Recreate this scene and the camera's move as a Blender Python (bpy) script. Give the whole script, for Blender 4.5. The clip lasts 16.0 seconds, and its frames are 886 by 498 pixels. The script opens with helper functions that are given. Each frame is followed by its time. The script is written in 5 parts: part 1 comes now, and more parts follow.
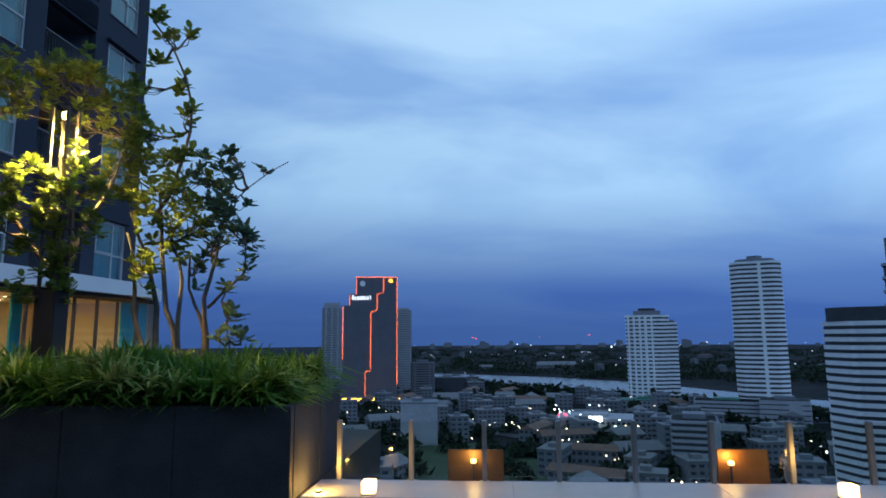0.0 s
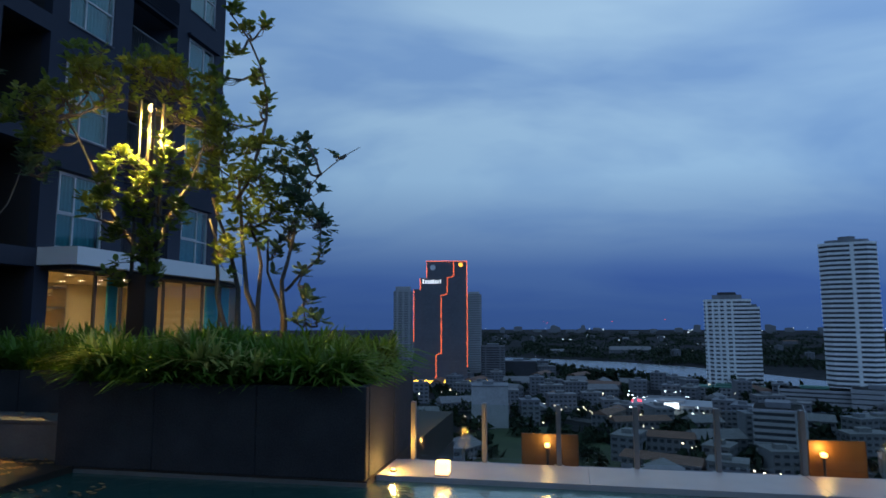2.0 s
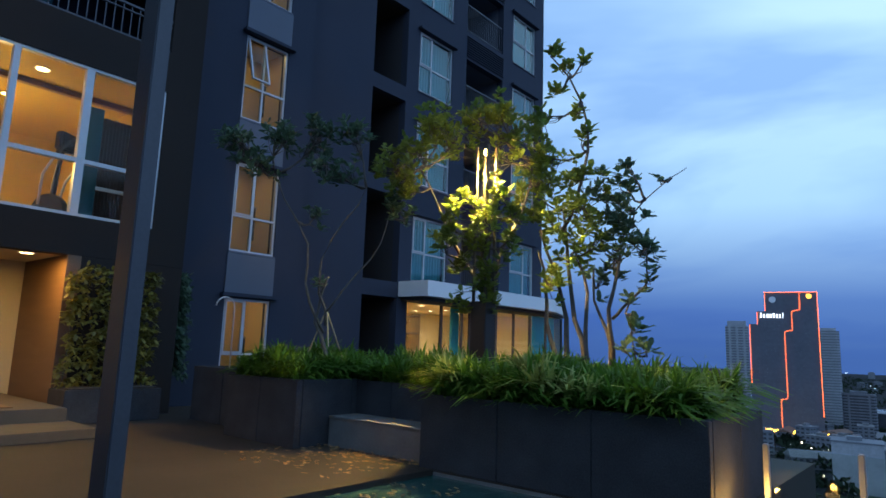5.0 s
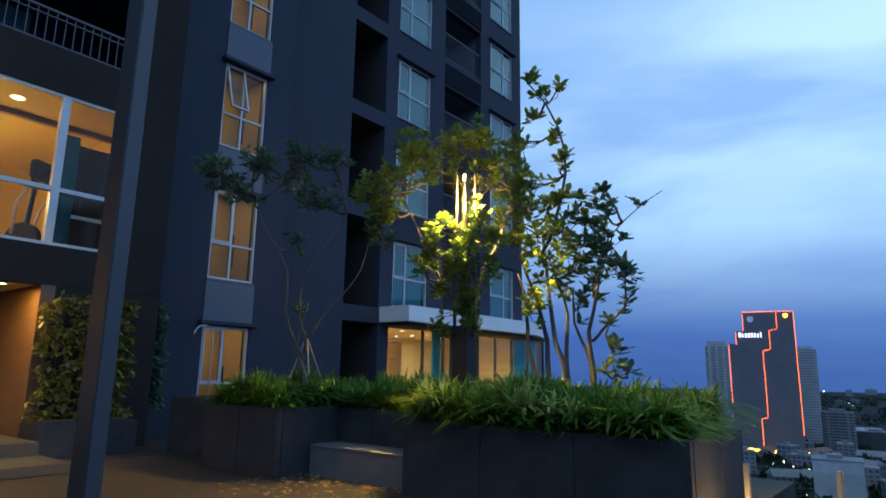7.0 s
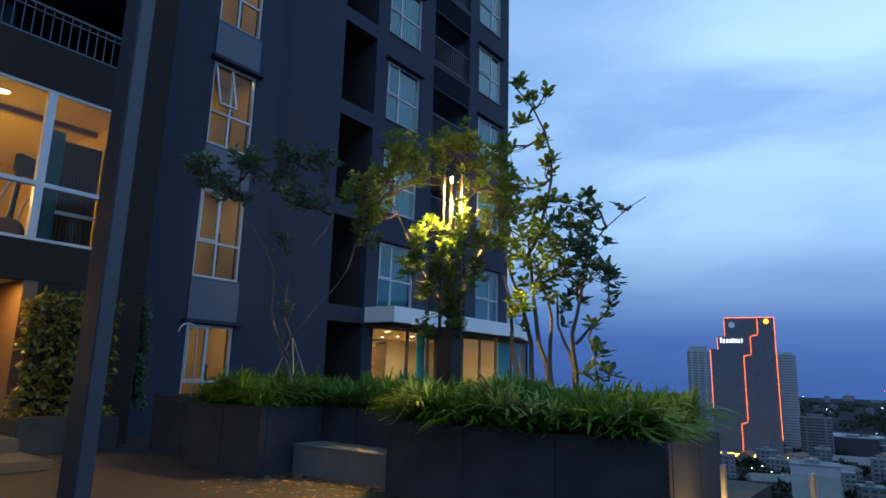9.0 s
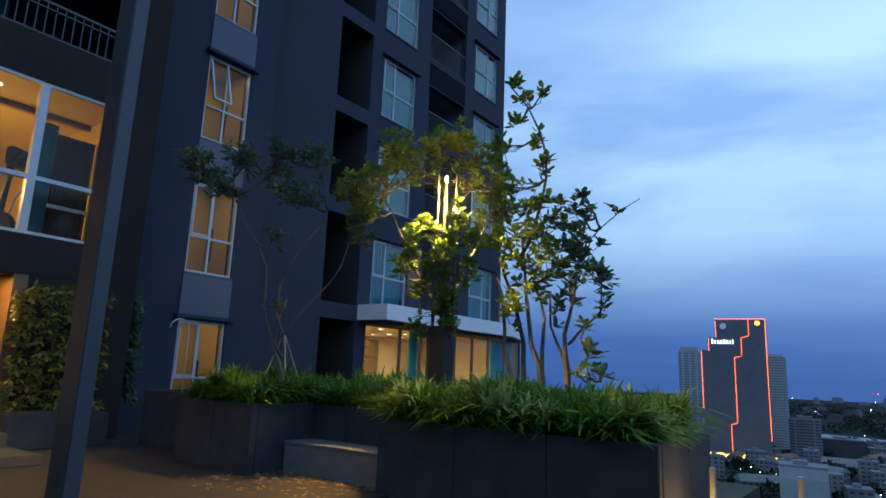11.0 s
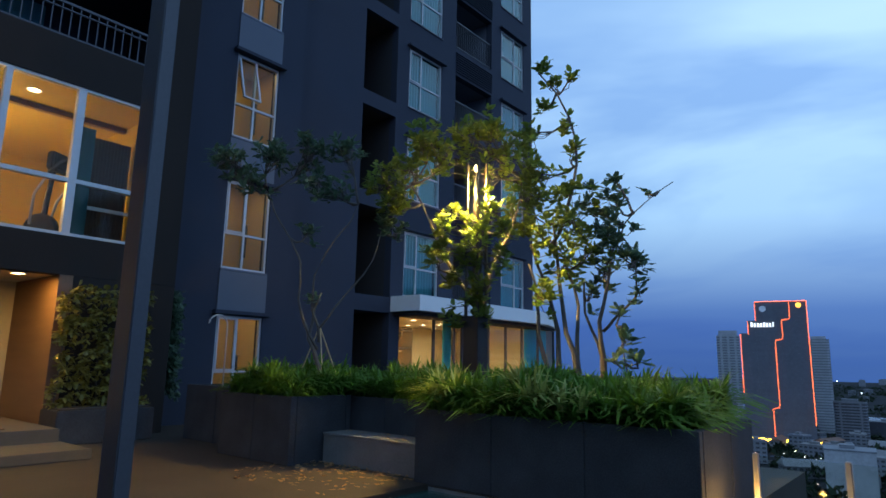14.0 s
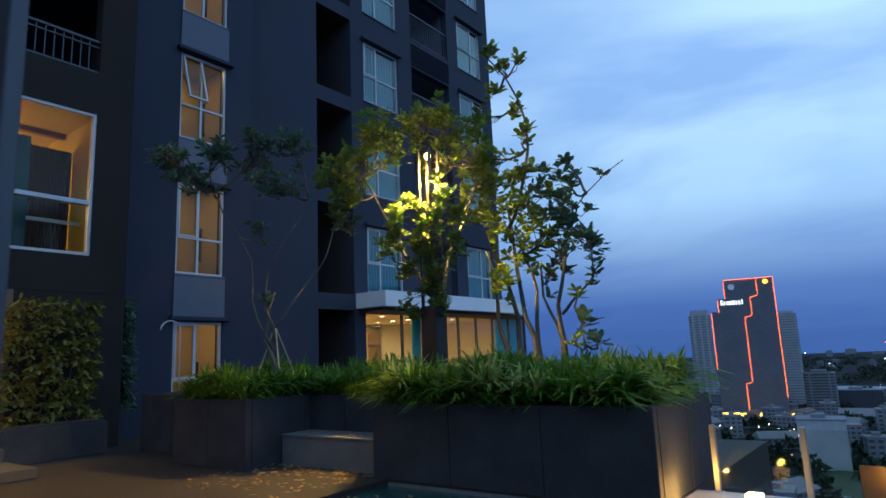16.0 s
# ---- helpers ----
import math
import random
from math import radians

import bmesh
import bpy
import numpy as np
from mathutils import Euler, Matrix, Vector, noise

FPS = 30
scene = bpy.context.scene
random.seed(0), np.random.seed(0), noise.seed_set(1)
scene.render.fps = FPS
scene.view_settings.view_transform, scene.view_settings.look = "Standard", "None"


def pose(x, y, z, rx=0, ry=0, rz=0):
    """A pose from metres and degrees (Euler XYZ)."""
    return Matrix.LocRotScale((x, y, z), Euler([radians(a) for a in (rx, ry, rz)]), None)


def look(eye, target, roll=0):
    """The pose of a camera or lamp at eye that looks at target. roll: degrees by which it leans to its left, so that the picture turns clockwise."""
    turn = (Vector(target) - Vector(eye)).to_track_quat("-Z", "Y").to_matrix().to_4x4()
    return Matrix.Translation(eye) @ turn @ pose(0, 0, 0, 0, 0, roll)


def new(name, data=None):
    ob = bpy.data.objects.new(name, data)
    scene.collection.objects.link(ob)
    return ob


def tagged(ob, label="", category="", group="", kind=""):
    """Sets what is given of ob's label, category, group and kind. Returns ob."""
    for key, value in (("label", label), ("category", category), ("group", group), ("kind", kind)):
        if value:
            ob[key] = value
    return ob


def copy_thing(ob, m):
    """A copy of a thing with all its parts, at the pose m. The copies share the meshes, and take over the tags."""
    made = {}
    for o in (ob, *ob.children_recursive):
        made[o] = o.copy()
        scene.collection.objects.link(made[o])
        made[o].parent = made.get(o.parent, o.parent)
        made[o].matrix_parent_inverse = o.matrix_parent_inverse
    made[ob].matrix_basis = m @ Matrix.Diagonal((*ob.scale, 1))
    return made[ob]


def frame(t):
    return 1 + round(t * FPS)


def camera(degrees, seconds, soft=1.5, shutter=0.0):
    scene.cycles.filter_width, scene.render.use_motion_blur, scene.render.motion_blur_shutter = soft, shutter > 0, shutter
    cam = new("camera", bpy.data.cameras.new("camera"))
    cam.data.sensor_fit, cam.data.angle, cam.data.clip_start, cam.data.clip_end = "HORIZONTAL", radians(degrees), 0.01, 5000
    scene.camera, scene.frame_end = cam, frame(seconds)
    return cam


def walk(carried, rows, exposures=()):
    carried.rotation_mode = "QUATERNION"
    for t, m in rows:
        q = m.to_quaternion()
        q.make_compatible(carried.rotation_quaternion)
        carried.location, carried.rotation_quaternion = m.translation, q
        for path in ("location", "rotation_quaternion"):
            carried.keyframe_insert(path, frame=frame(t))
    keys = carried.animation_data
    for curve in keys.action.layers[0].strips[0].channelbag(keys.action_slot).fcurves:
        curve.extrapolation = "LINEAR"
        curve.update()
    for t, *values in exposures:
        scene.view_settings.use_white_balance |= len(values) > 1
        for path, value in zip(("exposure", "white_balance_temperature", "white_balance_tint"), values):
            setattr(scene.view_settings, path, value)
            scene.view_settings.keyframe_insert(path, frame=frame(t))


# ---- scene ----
cam = camera(70.82, 16.0, 1.6, 0.5)
walk(cam, [
    (0.0, pose(0.050, 0.040, 1.336, 97.90, 0.46, 4.73)),
    (0.5, pose(0.040, 0.053, 1.332, 96.84, 0.64, 3.55)),
    (1.0, pose(0.029, 0.070, 1.329, 96.67, 0.27, 3.62)),
    (1.5, pose(0.027, 0.096, 1.333, 94.58, 0.07, 8.08)),
    (2.0, pose(0.025, 0.078, 1.330, 96.45, 0.14, 11.12)),
    (2.5, pose(0.028, 0.070, 1.330, 97.09, 0.72, 14.61)),
    (3.0, pose(0.004, 0.055, 1.306, 97.12, 1.60, 26.56)),
    (3.5, pose(-0.020, 0.047, 1.284, 98.05, -0.15, 36.74)),
    (3.7, pose(-0.037, 0.030, 1.271, 99.64, -0.36, 38.85)),
    (5.8, pose(-0.058, 0.017, 1.257, 98.72, -2.05, 39.78)),
    (6.0, pose(-0.069, 0.007, 1.241, 99.52, -0.37, 41.76)),
    (6.5, pose(-0.055, 0.003, 1.264, 98.51, -0.38, 38.18)),
    (7.0, pose(-0.027, 0.007, 1.261, 101.28, -0.91, 38.14)),
    (7.5, pose(-0.021, -0.022, 1.263, 101.82, -2.04, 37.78)),
    (8.0, pose(0.000, -0.071, 1.273, 102.70, -2.45, 36.53)),
    (8.5, pose(0.001, -0.063, 1.256, 101.98, -1.98, 36.77)),
    (9.0, pose(0.008, -0.048, 1.249, 101.46, -1.55, 36.69)),
    (11.5, pose(0.007, -0.050, 1.270, 101.20, -2.31, 35.92)),
    (12.0, pose(0.019, -0.058, 1.266, 100.99, -2.02, 36.35)),
    (12.5, pose(0.005, -0.053, 1.259, 101.61, -0.95, 37.67)),
    (13.0, pose(0.016, -0.052, 1.275, 101.44, -0.79, 37.69)),
    (13.5, pose(0.022, -0.051, 1.279, 100.73, -0.42, 38.52)),
    (14.0, pose(0.000, -0.051, 1.273, 100.26, -1.09, 39.07)),
    (14.5, pose(-0.010, -0.032, 1.269, 100.46, -0.06, 40.64)),
    (15.0, pose(-0.004, -0.036, 1.279, 101.48, -1.08, 41.24)),
    (15.5, pose(0.022, -0.025, 1.284, 99.76, 0.13, 38.88)),
    (15.7, pose(-0.012, 0.080, 1.254, 99.65, 1.40, 37.07)),
    (16.0, pose(0.090, 0.245, 1.215, 99.85, 2.40, 37.15)),
], [(0.0, 0.05), (0.5, -0.22), (1.5, -0.32), (2.5, -0.42), (3.0, -0.42), (3.5, -0.05), (6.0, 0.45), (6.6, 0.45), (7.5, 0.32), (16.0, 0.32)])

# ---- dusk sky and lights ----
world = bpy.data.worlds.new("dusk")
scene.world = world
world.use_nodes = True
wt = world.node_tree
wt.nodes.clear()


def wnode(kind, **inputs):
    n = wt.nodes.new(kind)
    for k, v in inputs.items():
        n.inputs[k].default_value = v
    return n


def wmath(op, a, b=None):
    n = wt.nodes.new("ShaderNodeMath")
    n.operation = op
    for i, v in enumerate((a, b)):
        if v is None:
            continue
        if isinstance(v, (int, float)):
            n.inputs[i].default_value = v
        else:
            wt.links.new(v, n.inputs[i])
    return n.outputs[0]


def wramp(fac, stops):
    n = wt.nodes.new("ShaderNodeValToRGB")
    while len(n.color_ramp.elements) < len(stops):
        n.color_ramp.elements.new(0.5)
    for e, (p, c) in zip(n.color_ramp.elements, stops):
        e.position, e.color = p, (*c, 1)
    wt.links.new(fac, n.inputs[0])
    return n.outputs[0]


wtc = wt.nodes.new("ShaderNodeTexCoord")
wsep = wt.nodes.new("ShaderNodeSeparateXYZ")
wt.links.new(wtc.outputs["Generated"], wsep.inputs[0])
up = wmath("MAXIMUM", wsep.outputs[2], 0.0)
# clouds lie on a layer overhead, so they flatten towards the horizon
lift = wmath("ADD", up, 0.22)
wcomb = wt.nodes.new("ShaderNodeCombineXYZ")
wt.links.new(wmath("DIVIDE", wsep.outputs[0], lift), wcomb.inputs[0])
wt.links.new(wmath("DIVIDE", wsep.outputs[1], lift), wcomb.inputs[1])
wmap = wt.nodes.new("ShaderNodeMapping")
wmap.inputs["Location"].default_value = (0.35, 1.2, 0.0)
wmap.inputs["Rotation"].default_value = (0, 0, radians(35))
wmap.inputs["Scale"].default_value = (0.75, 1.15, 1.0)
wt.links.new(wcomb.outputs[0], wmap.inputs[0])
wno = wnode("ShaderNodeTexNoise", Scale=0.85, Detail=5.0, Roughness=0.5, Distortion=0.5)
wt.links.new(wmap.outputs[0], wno.inputs["Vector"])
clear = wramp(up, [(0.0, (0.040, 0.100, 0.31)), (0.06, (0.045, 0.112, 0.36)), (0.20, (0.19, 0.36, 0.66)), (0.40, (0.20, 0.37, 0.68)), (1.0, (0.13, 0.27, 0.55))])
cloudy = wramp(up, [(0.0, (0.043, 0.105, 0.31)), (0.08, (0.072, 0.160, 0.41)), (0.22, (0.31, 0.52, 0.78)), (0.45, (0.38, 0.59, 0.83)), (0.60, (0.27, 0.45, 0.68)), (1.0, (0.22, 0.36, 0.55))])
cover = wramp(wno.outputs["Fac"], [(0.41, (0, 0, 0)), (0.58, (1, 1, 1))])
wmix = wt.nodes.new("ShaderNodeMix")
wmix.data_type = "RGBA"
wt.links.new(cover, wmix.inputs["Factor"])
wt.links.new(clear, wmix.inputs["A"])
wt.links.new(cloudy, wmix.inputs["B"])
# the afterglow side of the sky is the brighter one
wdot = wt.nodes.new("ShaderNodeVectorMath")
wdot.operation = "DOT_PRODUCT"
wdot.inputs[1].default_value = (0.76, -0.46, 0.46)
wt.links.new(wtc.outputs["Generated"], wdot.inputs[0])
west = wmath("ADD", wmath("MULTIPLY", wdot.outputs["Value"], 0.34), 1.25)
wbg = wnode("ShaderNodeBackground")
wt.links.new(west, wbg.inputs["Strength"])
wt.links.new(wmix.outputs["Result"], wbg.inputs["Color"])
wout = wt.nodes.new("ShaderNodeOutputWorld")
wt.links.new(wbg.outputs[0], wout.inputs[0])


def lamp(kind, place, watts, colour, size=0.1, target=None, spot=None):
    data = bpy.data.lights.new("lamp", kind)
    data.energy, data.color = watts, colour
    if kind == "AREA":
        data.size = size
    else:
        data.shadow_soft_size = size
    if spot:
        data.spot_size, data.spot_blend = radians(spot), 0.6
    ob = new("light", data)
    ob.matrix_world = look(place, target or (place[0], place[1] + 0.0001, place[2] - 1))
    return ob


WARM, AMBER, IVORY = (1.0, 0.66, 0.22), (1.0, 0.58, 0.13), (1.0, 0.76, 0.42)

# ---- materials ----


def material(name, colour, rough=0.6, metal=0.0, vary=0.25, scale=6.0, fine=60.0, bump=0.15, spread=0.0, spec=0.5, stretch=(1, 1, 1)):
    m = bpy.data.materials.new(name)
    m.use_nodes = True
    t = m.node_tree
    b = t.nodes["Principled BSDF"]
    b.inputs["Roughness"].default_value, b.inputs["Metallic"].default_value = rough, metal
    b.inputs["Specular IOR Level"].default_value = spec
    tc = t.nodes.new("ShaderNodeTexCoord")
    mp = t.nodes.new("ShaderNodeMapping")
    mp.inputs["Scale"].default_value = stretch
    t.links.new(tc.outputs["Object"], mp.inputs[0])
    big = t.nodes.new("ShaderNodeTexNoise")
    big.inputs["Scale"].default_value, big.inputs["Detail"].default_value = scale, 6
    small = t.nodes.new("ShaderNodeTexNoise")
    small.inputs["Scale"].default_value, small.inputs["Detail"].default_value = fine, 3
    t.links.new(mp.outputs[0], big.inputs["Vector"])
    t.links.new(mp.outputs[0], small.inputs["Vector"])
    add = t.nodes.new("ShaderNodeMath")
    add.operation = "ADD"
    t.links.new(big.outputs["Fac"], add.inputs[0])
    t.links.new(small.outputs["Fac"], add.inputs[1])
    last = add.outputs[0]
    if spread:
        geo = t.nodes.new("ShaderNodeNewGeometry")
        mul = t.nodes.new("ShaderNodeMath")
        mul.operation = "MULTIPLY_ADD"
        t.links.new(geo.outputs["Random Per Island"], mul.inputs[0])
        mul.inputs[1].default_value = spread
        t.links.new(last, mul.inputs[2])
        last = mul.outputs[0]
    rng = t.nodes.new("ShaderNodeMapRange")
    rng.inputs["From Min"].default_value, rng.inputs["From Max"].default_value = 0.6, 1.4 + spread
    t.links.new(last, rng.inputs["Value"])
    mix = t.nodes.new("ShaderNodeMix")
    mix.data_type = "RGBA"
    mix.inputs["A"].default_value = (*[c * (1 - vary) for c in colour], 1)
    mix.inputs["B"].default_value = (*[min(1, c * (1 + vary)) for c in colour], 1)
    t.links.new(rng.outputs["Result"], mix.inputs["Factor"])
    t.links.new(mix.outputs["Result"], b.inputs["Base Color"])
    if bump:
        bp = t.nodes.new("ShaderNodeBump")
        bp.inputs["Strength"].default_value, bp.inputs["Distance"].default_value = bump, 0.01
        t.links.new(small.outputs["Fac"], bp.inputs["Height"])
        t.links.new(bp.outputs[0], b.inputs["Normal"])
    return m


def glow(name, colour, strength):
    m = bpy.data.materials.new(name)
    m.use_nodes = True
    b = m.node_tree.nodes["Principled BSDF"]
    b.inputs["Base Color"].default_value = (*colour, 1)
    b.inputs["Emission Color"].default_value = (*colour, 1)
    b.inputs["Emission Strength"].default_value = strength
    return m


def pane_glass(name, tint, ior=1.5, gloss=0.02):
    m = bpy.data.materials.new(name)
    m.use_nodes = True
    t = m.node_tree
    t.nodes.clear()
    clear_, shine, lw, pw, ma, mx, out = (t.nodes.new("ShaderNode" + k) for k in ("BsdfTransparent", "BsdfGlossy", "LayerWeight", "Math", "Math", "MixShader", "OutputMaterial"))
    clear_.inputs[0].default_value = (*tint, 1)
    shine.inputs["Roughness"].default_value = gloss
    # Schlick's curve from the facing angle
    lw.inputs["Blend"].default_value = 0.5
    pw.operation, ma.operation = "POWER", "MULTIPLY_ADD"
    pw.inputs[1].default_value = 4.0
    f0 = ((ior - 1) / (ior + 1)) ** 2
    ma.inputs[1].default_value, ma.inputs[2].default_value = 1 - f0, f0
    t.links.new(lw.outputs["Facing"], pw.inputs[0])
    t.links.new(pw.outputs[0], ma.inputs[0])
    t.links.new(ma.outputs[0], mx.inputs[0])
    t.links.new(clear_.outputs[0], mx.inputs[1])
    t.links.new(shine.outputs[0], mx.inputs[2])
    t.links.new(mx.outputs[0], out.inputs[0])
    return m


def leafy(name, colour, spread=0.9, trans=0.35, rough=0.45, spec=0.4):
    m = material(name, colour, rough, 0, 0.55, 3.0, 40.0, 0.05, spread, spec)
    t = m.node_tree
    b = t.nodes["Principled BSDF"]
    tr = t.nodes.new("ShaderNodeBsdfTranslucent")
    link = b.inputs["Base Color"].links[0].from_socket
    t.links.new(link, tr.inputs[0])
    mx = t.nodes.new("ShaderNodeMixShader")
    mx.inputs[0].default_value = trans
    out = t.nodes["Material Output"]
    t.links.new(b.outputs[0], mx.inputs[1])
    t.links.new(tr.outputs[0], mx.inputs[2])
    t.links.new(mx.outputs[0], out.inputs[0])
    return m


M_WALL_BROWN = material("umber_paint", (0.026, 0.020, 0.017), 0.85, 0, 0.2, 0.6, 90, 0.12, spec=0.2)
M_WALL = material("slate_paint", (0.030, 0.035, 0.053), 0.8, 0, 0.16, 0.5, 90, 0.12, spec=0.3)
M_WALL_LIGHT = material("grey_spandrel_paint", (0.105, 0.115, 0.145), 0.7, 0, 0.12, 0.8, 90, 0.1)
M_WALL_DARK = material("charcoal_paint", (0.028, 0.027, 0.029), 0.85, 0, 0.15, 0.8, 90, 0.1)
M_WHITE = material("white_paint", (0.72, 0.72, 0.72), 0.55, 0, 0.06, 1.2, 80, 0.06)
M_FRAME = material("white_aluminium", (0.46, 0.47, 0.48), 0.4, 0.2, 0.05, 4, 90, 0.02)
M_STEEL = material("grey_steel_paint", (0.055, 0.058, 0.068), 0.4, 0.3, 0.12, 2, 70, 0.05)
M_BLACK = material("black_powder_coat", (0.02, 0.02, 0.022), 0.45, 0.2, 0.2, 3, 80, 0.05)
M_POST = material("brushed_steel", (0.30, 0.30, 0.30), 0.35, 0.6, 0.1, 4, 80, 0.03)
M_PLANTER = material("dark_stone_cladding", (0.042, 0.043, 0.048), 0.75, 0, 0.4, 2.5, 70, 0.25, spec=0.15)
M_DECK = material("weathered_deck_tile", (0.035, 0.027, 0.021), 0.65, 0, 0.4, 1.4, 45, 0.3, spec=0.3)
M_BENCH = material("grey_render_bench", (0.135, 0.128, 0.122), 0.65, 0, 0.22, 3, 60, 0.2)
M_STONE = material("grey_stone_step", (0.075, 0.060, 0.045), 0.6, 0, 0.2, 3, 80, 0.15)
M_COPING = material("pale_terrazzo", (0.42, 0.375, 0.37), 0.4, 0, 0.15, 3, 120, 0.1)
M_SOIL = material("dark_soil", (0.035, 0.025, 0.018), 0.95, 0, 0.4, 8, 60, 0.6)
M_POOL = material("teal_mosaic", (0.022, 0.105, 0.095), 0.3, 0, 0.3, 4, 30, 0.1)
M_BARK = material("grey_brown_bark", (0.075, 0.066, 0.060), 0.85, 0, 0.4, 9, 70, 0.5)
M_LEAF = leafy("broad_leaf", (0.16, 0.215, 0.045), 0.9, 0.6)
M_LEAF_DARK = leafy("dark_leaf", (0.09, 0.15, 0.09), 0.9, 0.5)
M_GRASS = leafy("strap_leaf", (0.086, 0.182, 0.022), 1.0, 0.4, 0.5, 0.28)
M_GRASS_PALE = leafy("lamplit_variegated_leaf", (0.30, 0.34, 0.09), 0.8, 0.3)
# yellow in this leaf colour stands for lobby lamplight falling on it
M_CREEPER = leafy("lit_creeper_leaf", (0.19, 0.16, 0.03), 1.0, 0.25)
# gym cream with the lamps' amber light mixed into its colour
M_GYM = material("lamp_tinted_gym_paint", (0.48, 0.34, 0.06), 0.7, 0, 0.1, 1.5, 60, 0.05)
M_ROD = material("satin_steel_rod", (0.06, 0.055, 0.045), 0.45, 0.2, 0.1, 4, 80, 0.02)
M_WARMWALL = material("cream_paint", (0.52, 0.43, 0.26), 0.7, 0, 0.08, 1.5, 60, 0.05)
M_BROWN = material("brown_panel", (0.13, 0.07, 0.035), 0.55, 0, 0.25, 1.0, 30, 0.1, stretch=(1, 1, 8))
M_TEAL = material("teal_curtain_sky_tint", (0.065, 0.215, 0.25), 0.8, 0, 0.25, 2.0, 20, 0.2, stretch=(1, 6, 0.3))
M_TEAL_BRIGHT = material("turquoise_curtain", (0.06, 0.45, 0.55), 0.8, 0, 0.2, 2.0, 20, 0.2, stretch=(1, 6, 0.3))
M_WOOD = material("pale_wood", (0.42, 0.30, 0.17), 0.5, 0, 0.2, 3, 40, 0.1, stretch=(1, 1, 6))
M_WOOD_DARK = material("oiled_wood", (0.17, 0.07, 0.022), 0.5, 0, 0.3, 3, 40, 0.1, stretch=(6, 1, 1))
M_DRYLEAF = material("dry_leaf", (0.30, 0.17, 0.07), 0.8, 0, 0.4, 8, 60, 0.1, 0.8)
M_CLOTH = material("dark_towel", (0.08, 0.05, 0.04), 0.9, 0, 0.3, 5, 60, 0.3)
M_GLASS = pane_glass("window_glass", (0.68, 0.88, 0.88), 1.6)
M_GLASS_CLEAR = pane_glass("clear_glass", (0.93, 0.95, 0.92), 1.25)
M_GLASS_FROST = pane_glass("bathroom_glass", (0.90, 0.84, 0.70), 1.3, 0.12)
G_BULB = glow("lamp_bulb", (1.0, 0.66, 0.25), 9)
G_CUBE = glow("lantern_shade", (1.0, 0.62, 0.26), 4.0)
G_DOWN = glow("downlight_disc", (1.0, 0.84, 0.58), 26)
G_DOWN_WARM = glow("warm_downlight_disc", (1.0, 0.62, 0.25), 16)
G_LED = glow("orange_led_tube", (1.0, 0.16, 0.04), 3.2)
G_SIGN = glow("white_sign_light", (0.85, 0.92, 1.0), 1.6)
G_STREET = glow("street_light", (1.0, 0.80, 0.55), 7)
G_STREET_W = glow("white_street_light", (0.85, 0.95, 1.0), 6)
G_STREET_Y = glow("amber_street_light", (1.0, 0.55, 0.05), 6)
G_RED = glow("red_light", (1.0, 0.05, 0.08), 5)
G_GOLD = glow("gold_emblem_light", (1.0, 0.45, 0.05), 2.5)
M_CITY_WHITE = material("far_white_concrete", (0.70, 0.70, 0.70), 0.8, 0, 0.15, 0.08, 0.6, 0)
M_CITY_PALE = material("far_pale_concrete", (0.30, 0.30, 0.31), 0.8, 0, 0.2, 0.08, 0.6, 0)
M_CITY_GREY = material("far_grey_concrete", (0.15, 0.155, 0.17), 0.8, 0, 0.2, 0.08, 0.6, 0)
M_CITY_DARK = material("far_dark_glass", (0.028, 0.03, 0.038), 0.5, 0, 0.25, 0.1, 0.8, 0)
M_CITY_ROOF = material("far_roof_sheet", (0.15, 0.148, 0.15), 0.8, 0, 0.3, 0.06, 0.5, 0)
M_CITY_GREEN = material("far_green_roof", (0.07, 0.17, 0.13), 0.8, 0, 0.2, 0.06, 0.5, 0)
M_CITY_BROWN = material("far_brown_roof", (0.15, 0.08, 0.055), 0.8, 0, 0.25, 0.06, 0.5, 0)
M_CURTAIN_WALL = material("dark_curtain_wall", (0.085, 0.09, 0.11), 0.5, 0, 0.2, 0.05, 0.3, 0)
M_GROUND = material("city_ground", (0.024, 0.025, 0.027), 0.95, 0, 0.6, 0.02, 0.12, 0, spec=0.04)
M_TREES = leafy("far_tree_leaf", (0.026, 0.038, 0.022), 0.4, 0.1, 0.9, 0.1)
M_PARK = material("far_lawn", (0.030, 0.050, 0.016), 0.95, 0, 0.4, 0.05, 0.4, 0)
M_ROAD = material("asphalt", (0.055, 0.055, 0.058), 0.9, 0, 0.2, 0.1, 1.0, 0)

# ---- mesh helpers ----


def box(bm, x0, x1, y0, y1, z0, z1, bevel=0.0):
    n = bmesh.new() if bevel else bm
    v = [n.verts.new((x, y, z)) for x in (x0, x1) for y in (y0, y1) for z in (z0, z1)]
    for f in ((0, 1, 3, 2), (4, 6, 7, 5), (0, 4, 5, 1), (2, 3, 7, 6), (0, 2, 6, 4), (1, 5, 7, 3)):
        n.faces.new([v[i] for i in f])
    if bevel:
        bmesh.ops.bevel(n, geom=n.edges[:], offset=bevel, segments=2, affect="EDGES", clamp_overlap=True)
        tmp = bpy.data.meshes.new("tmp")
        n.to_mesh(tmp)
        n.free()
        bm.from_mesh(tmp)
        bpy.data.meshes.remove(tmp)
    return bm


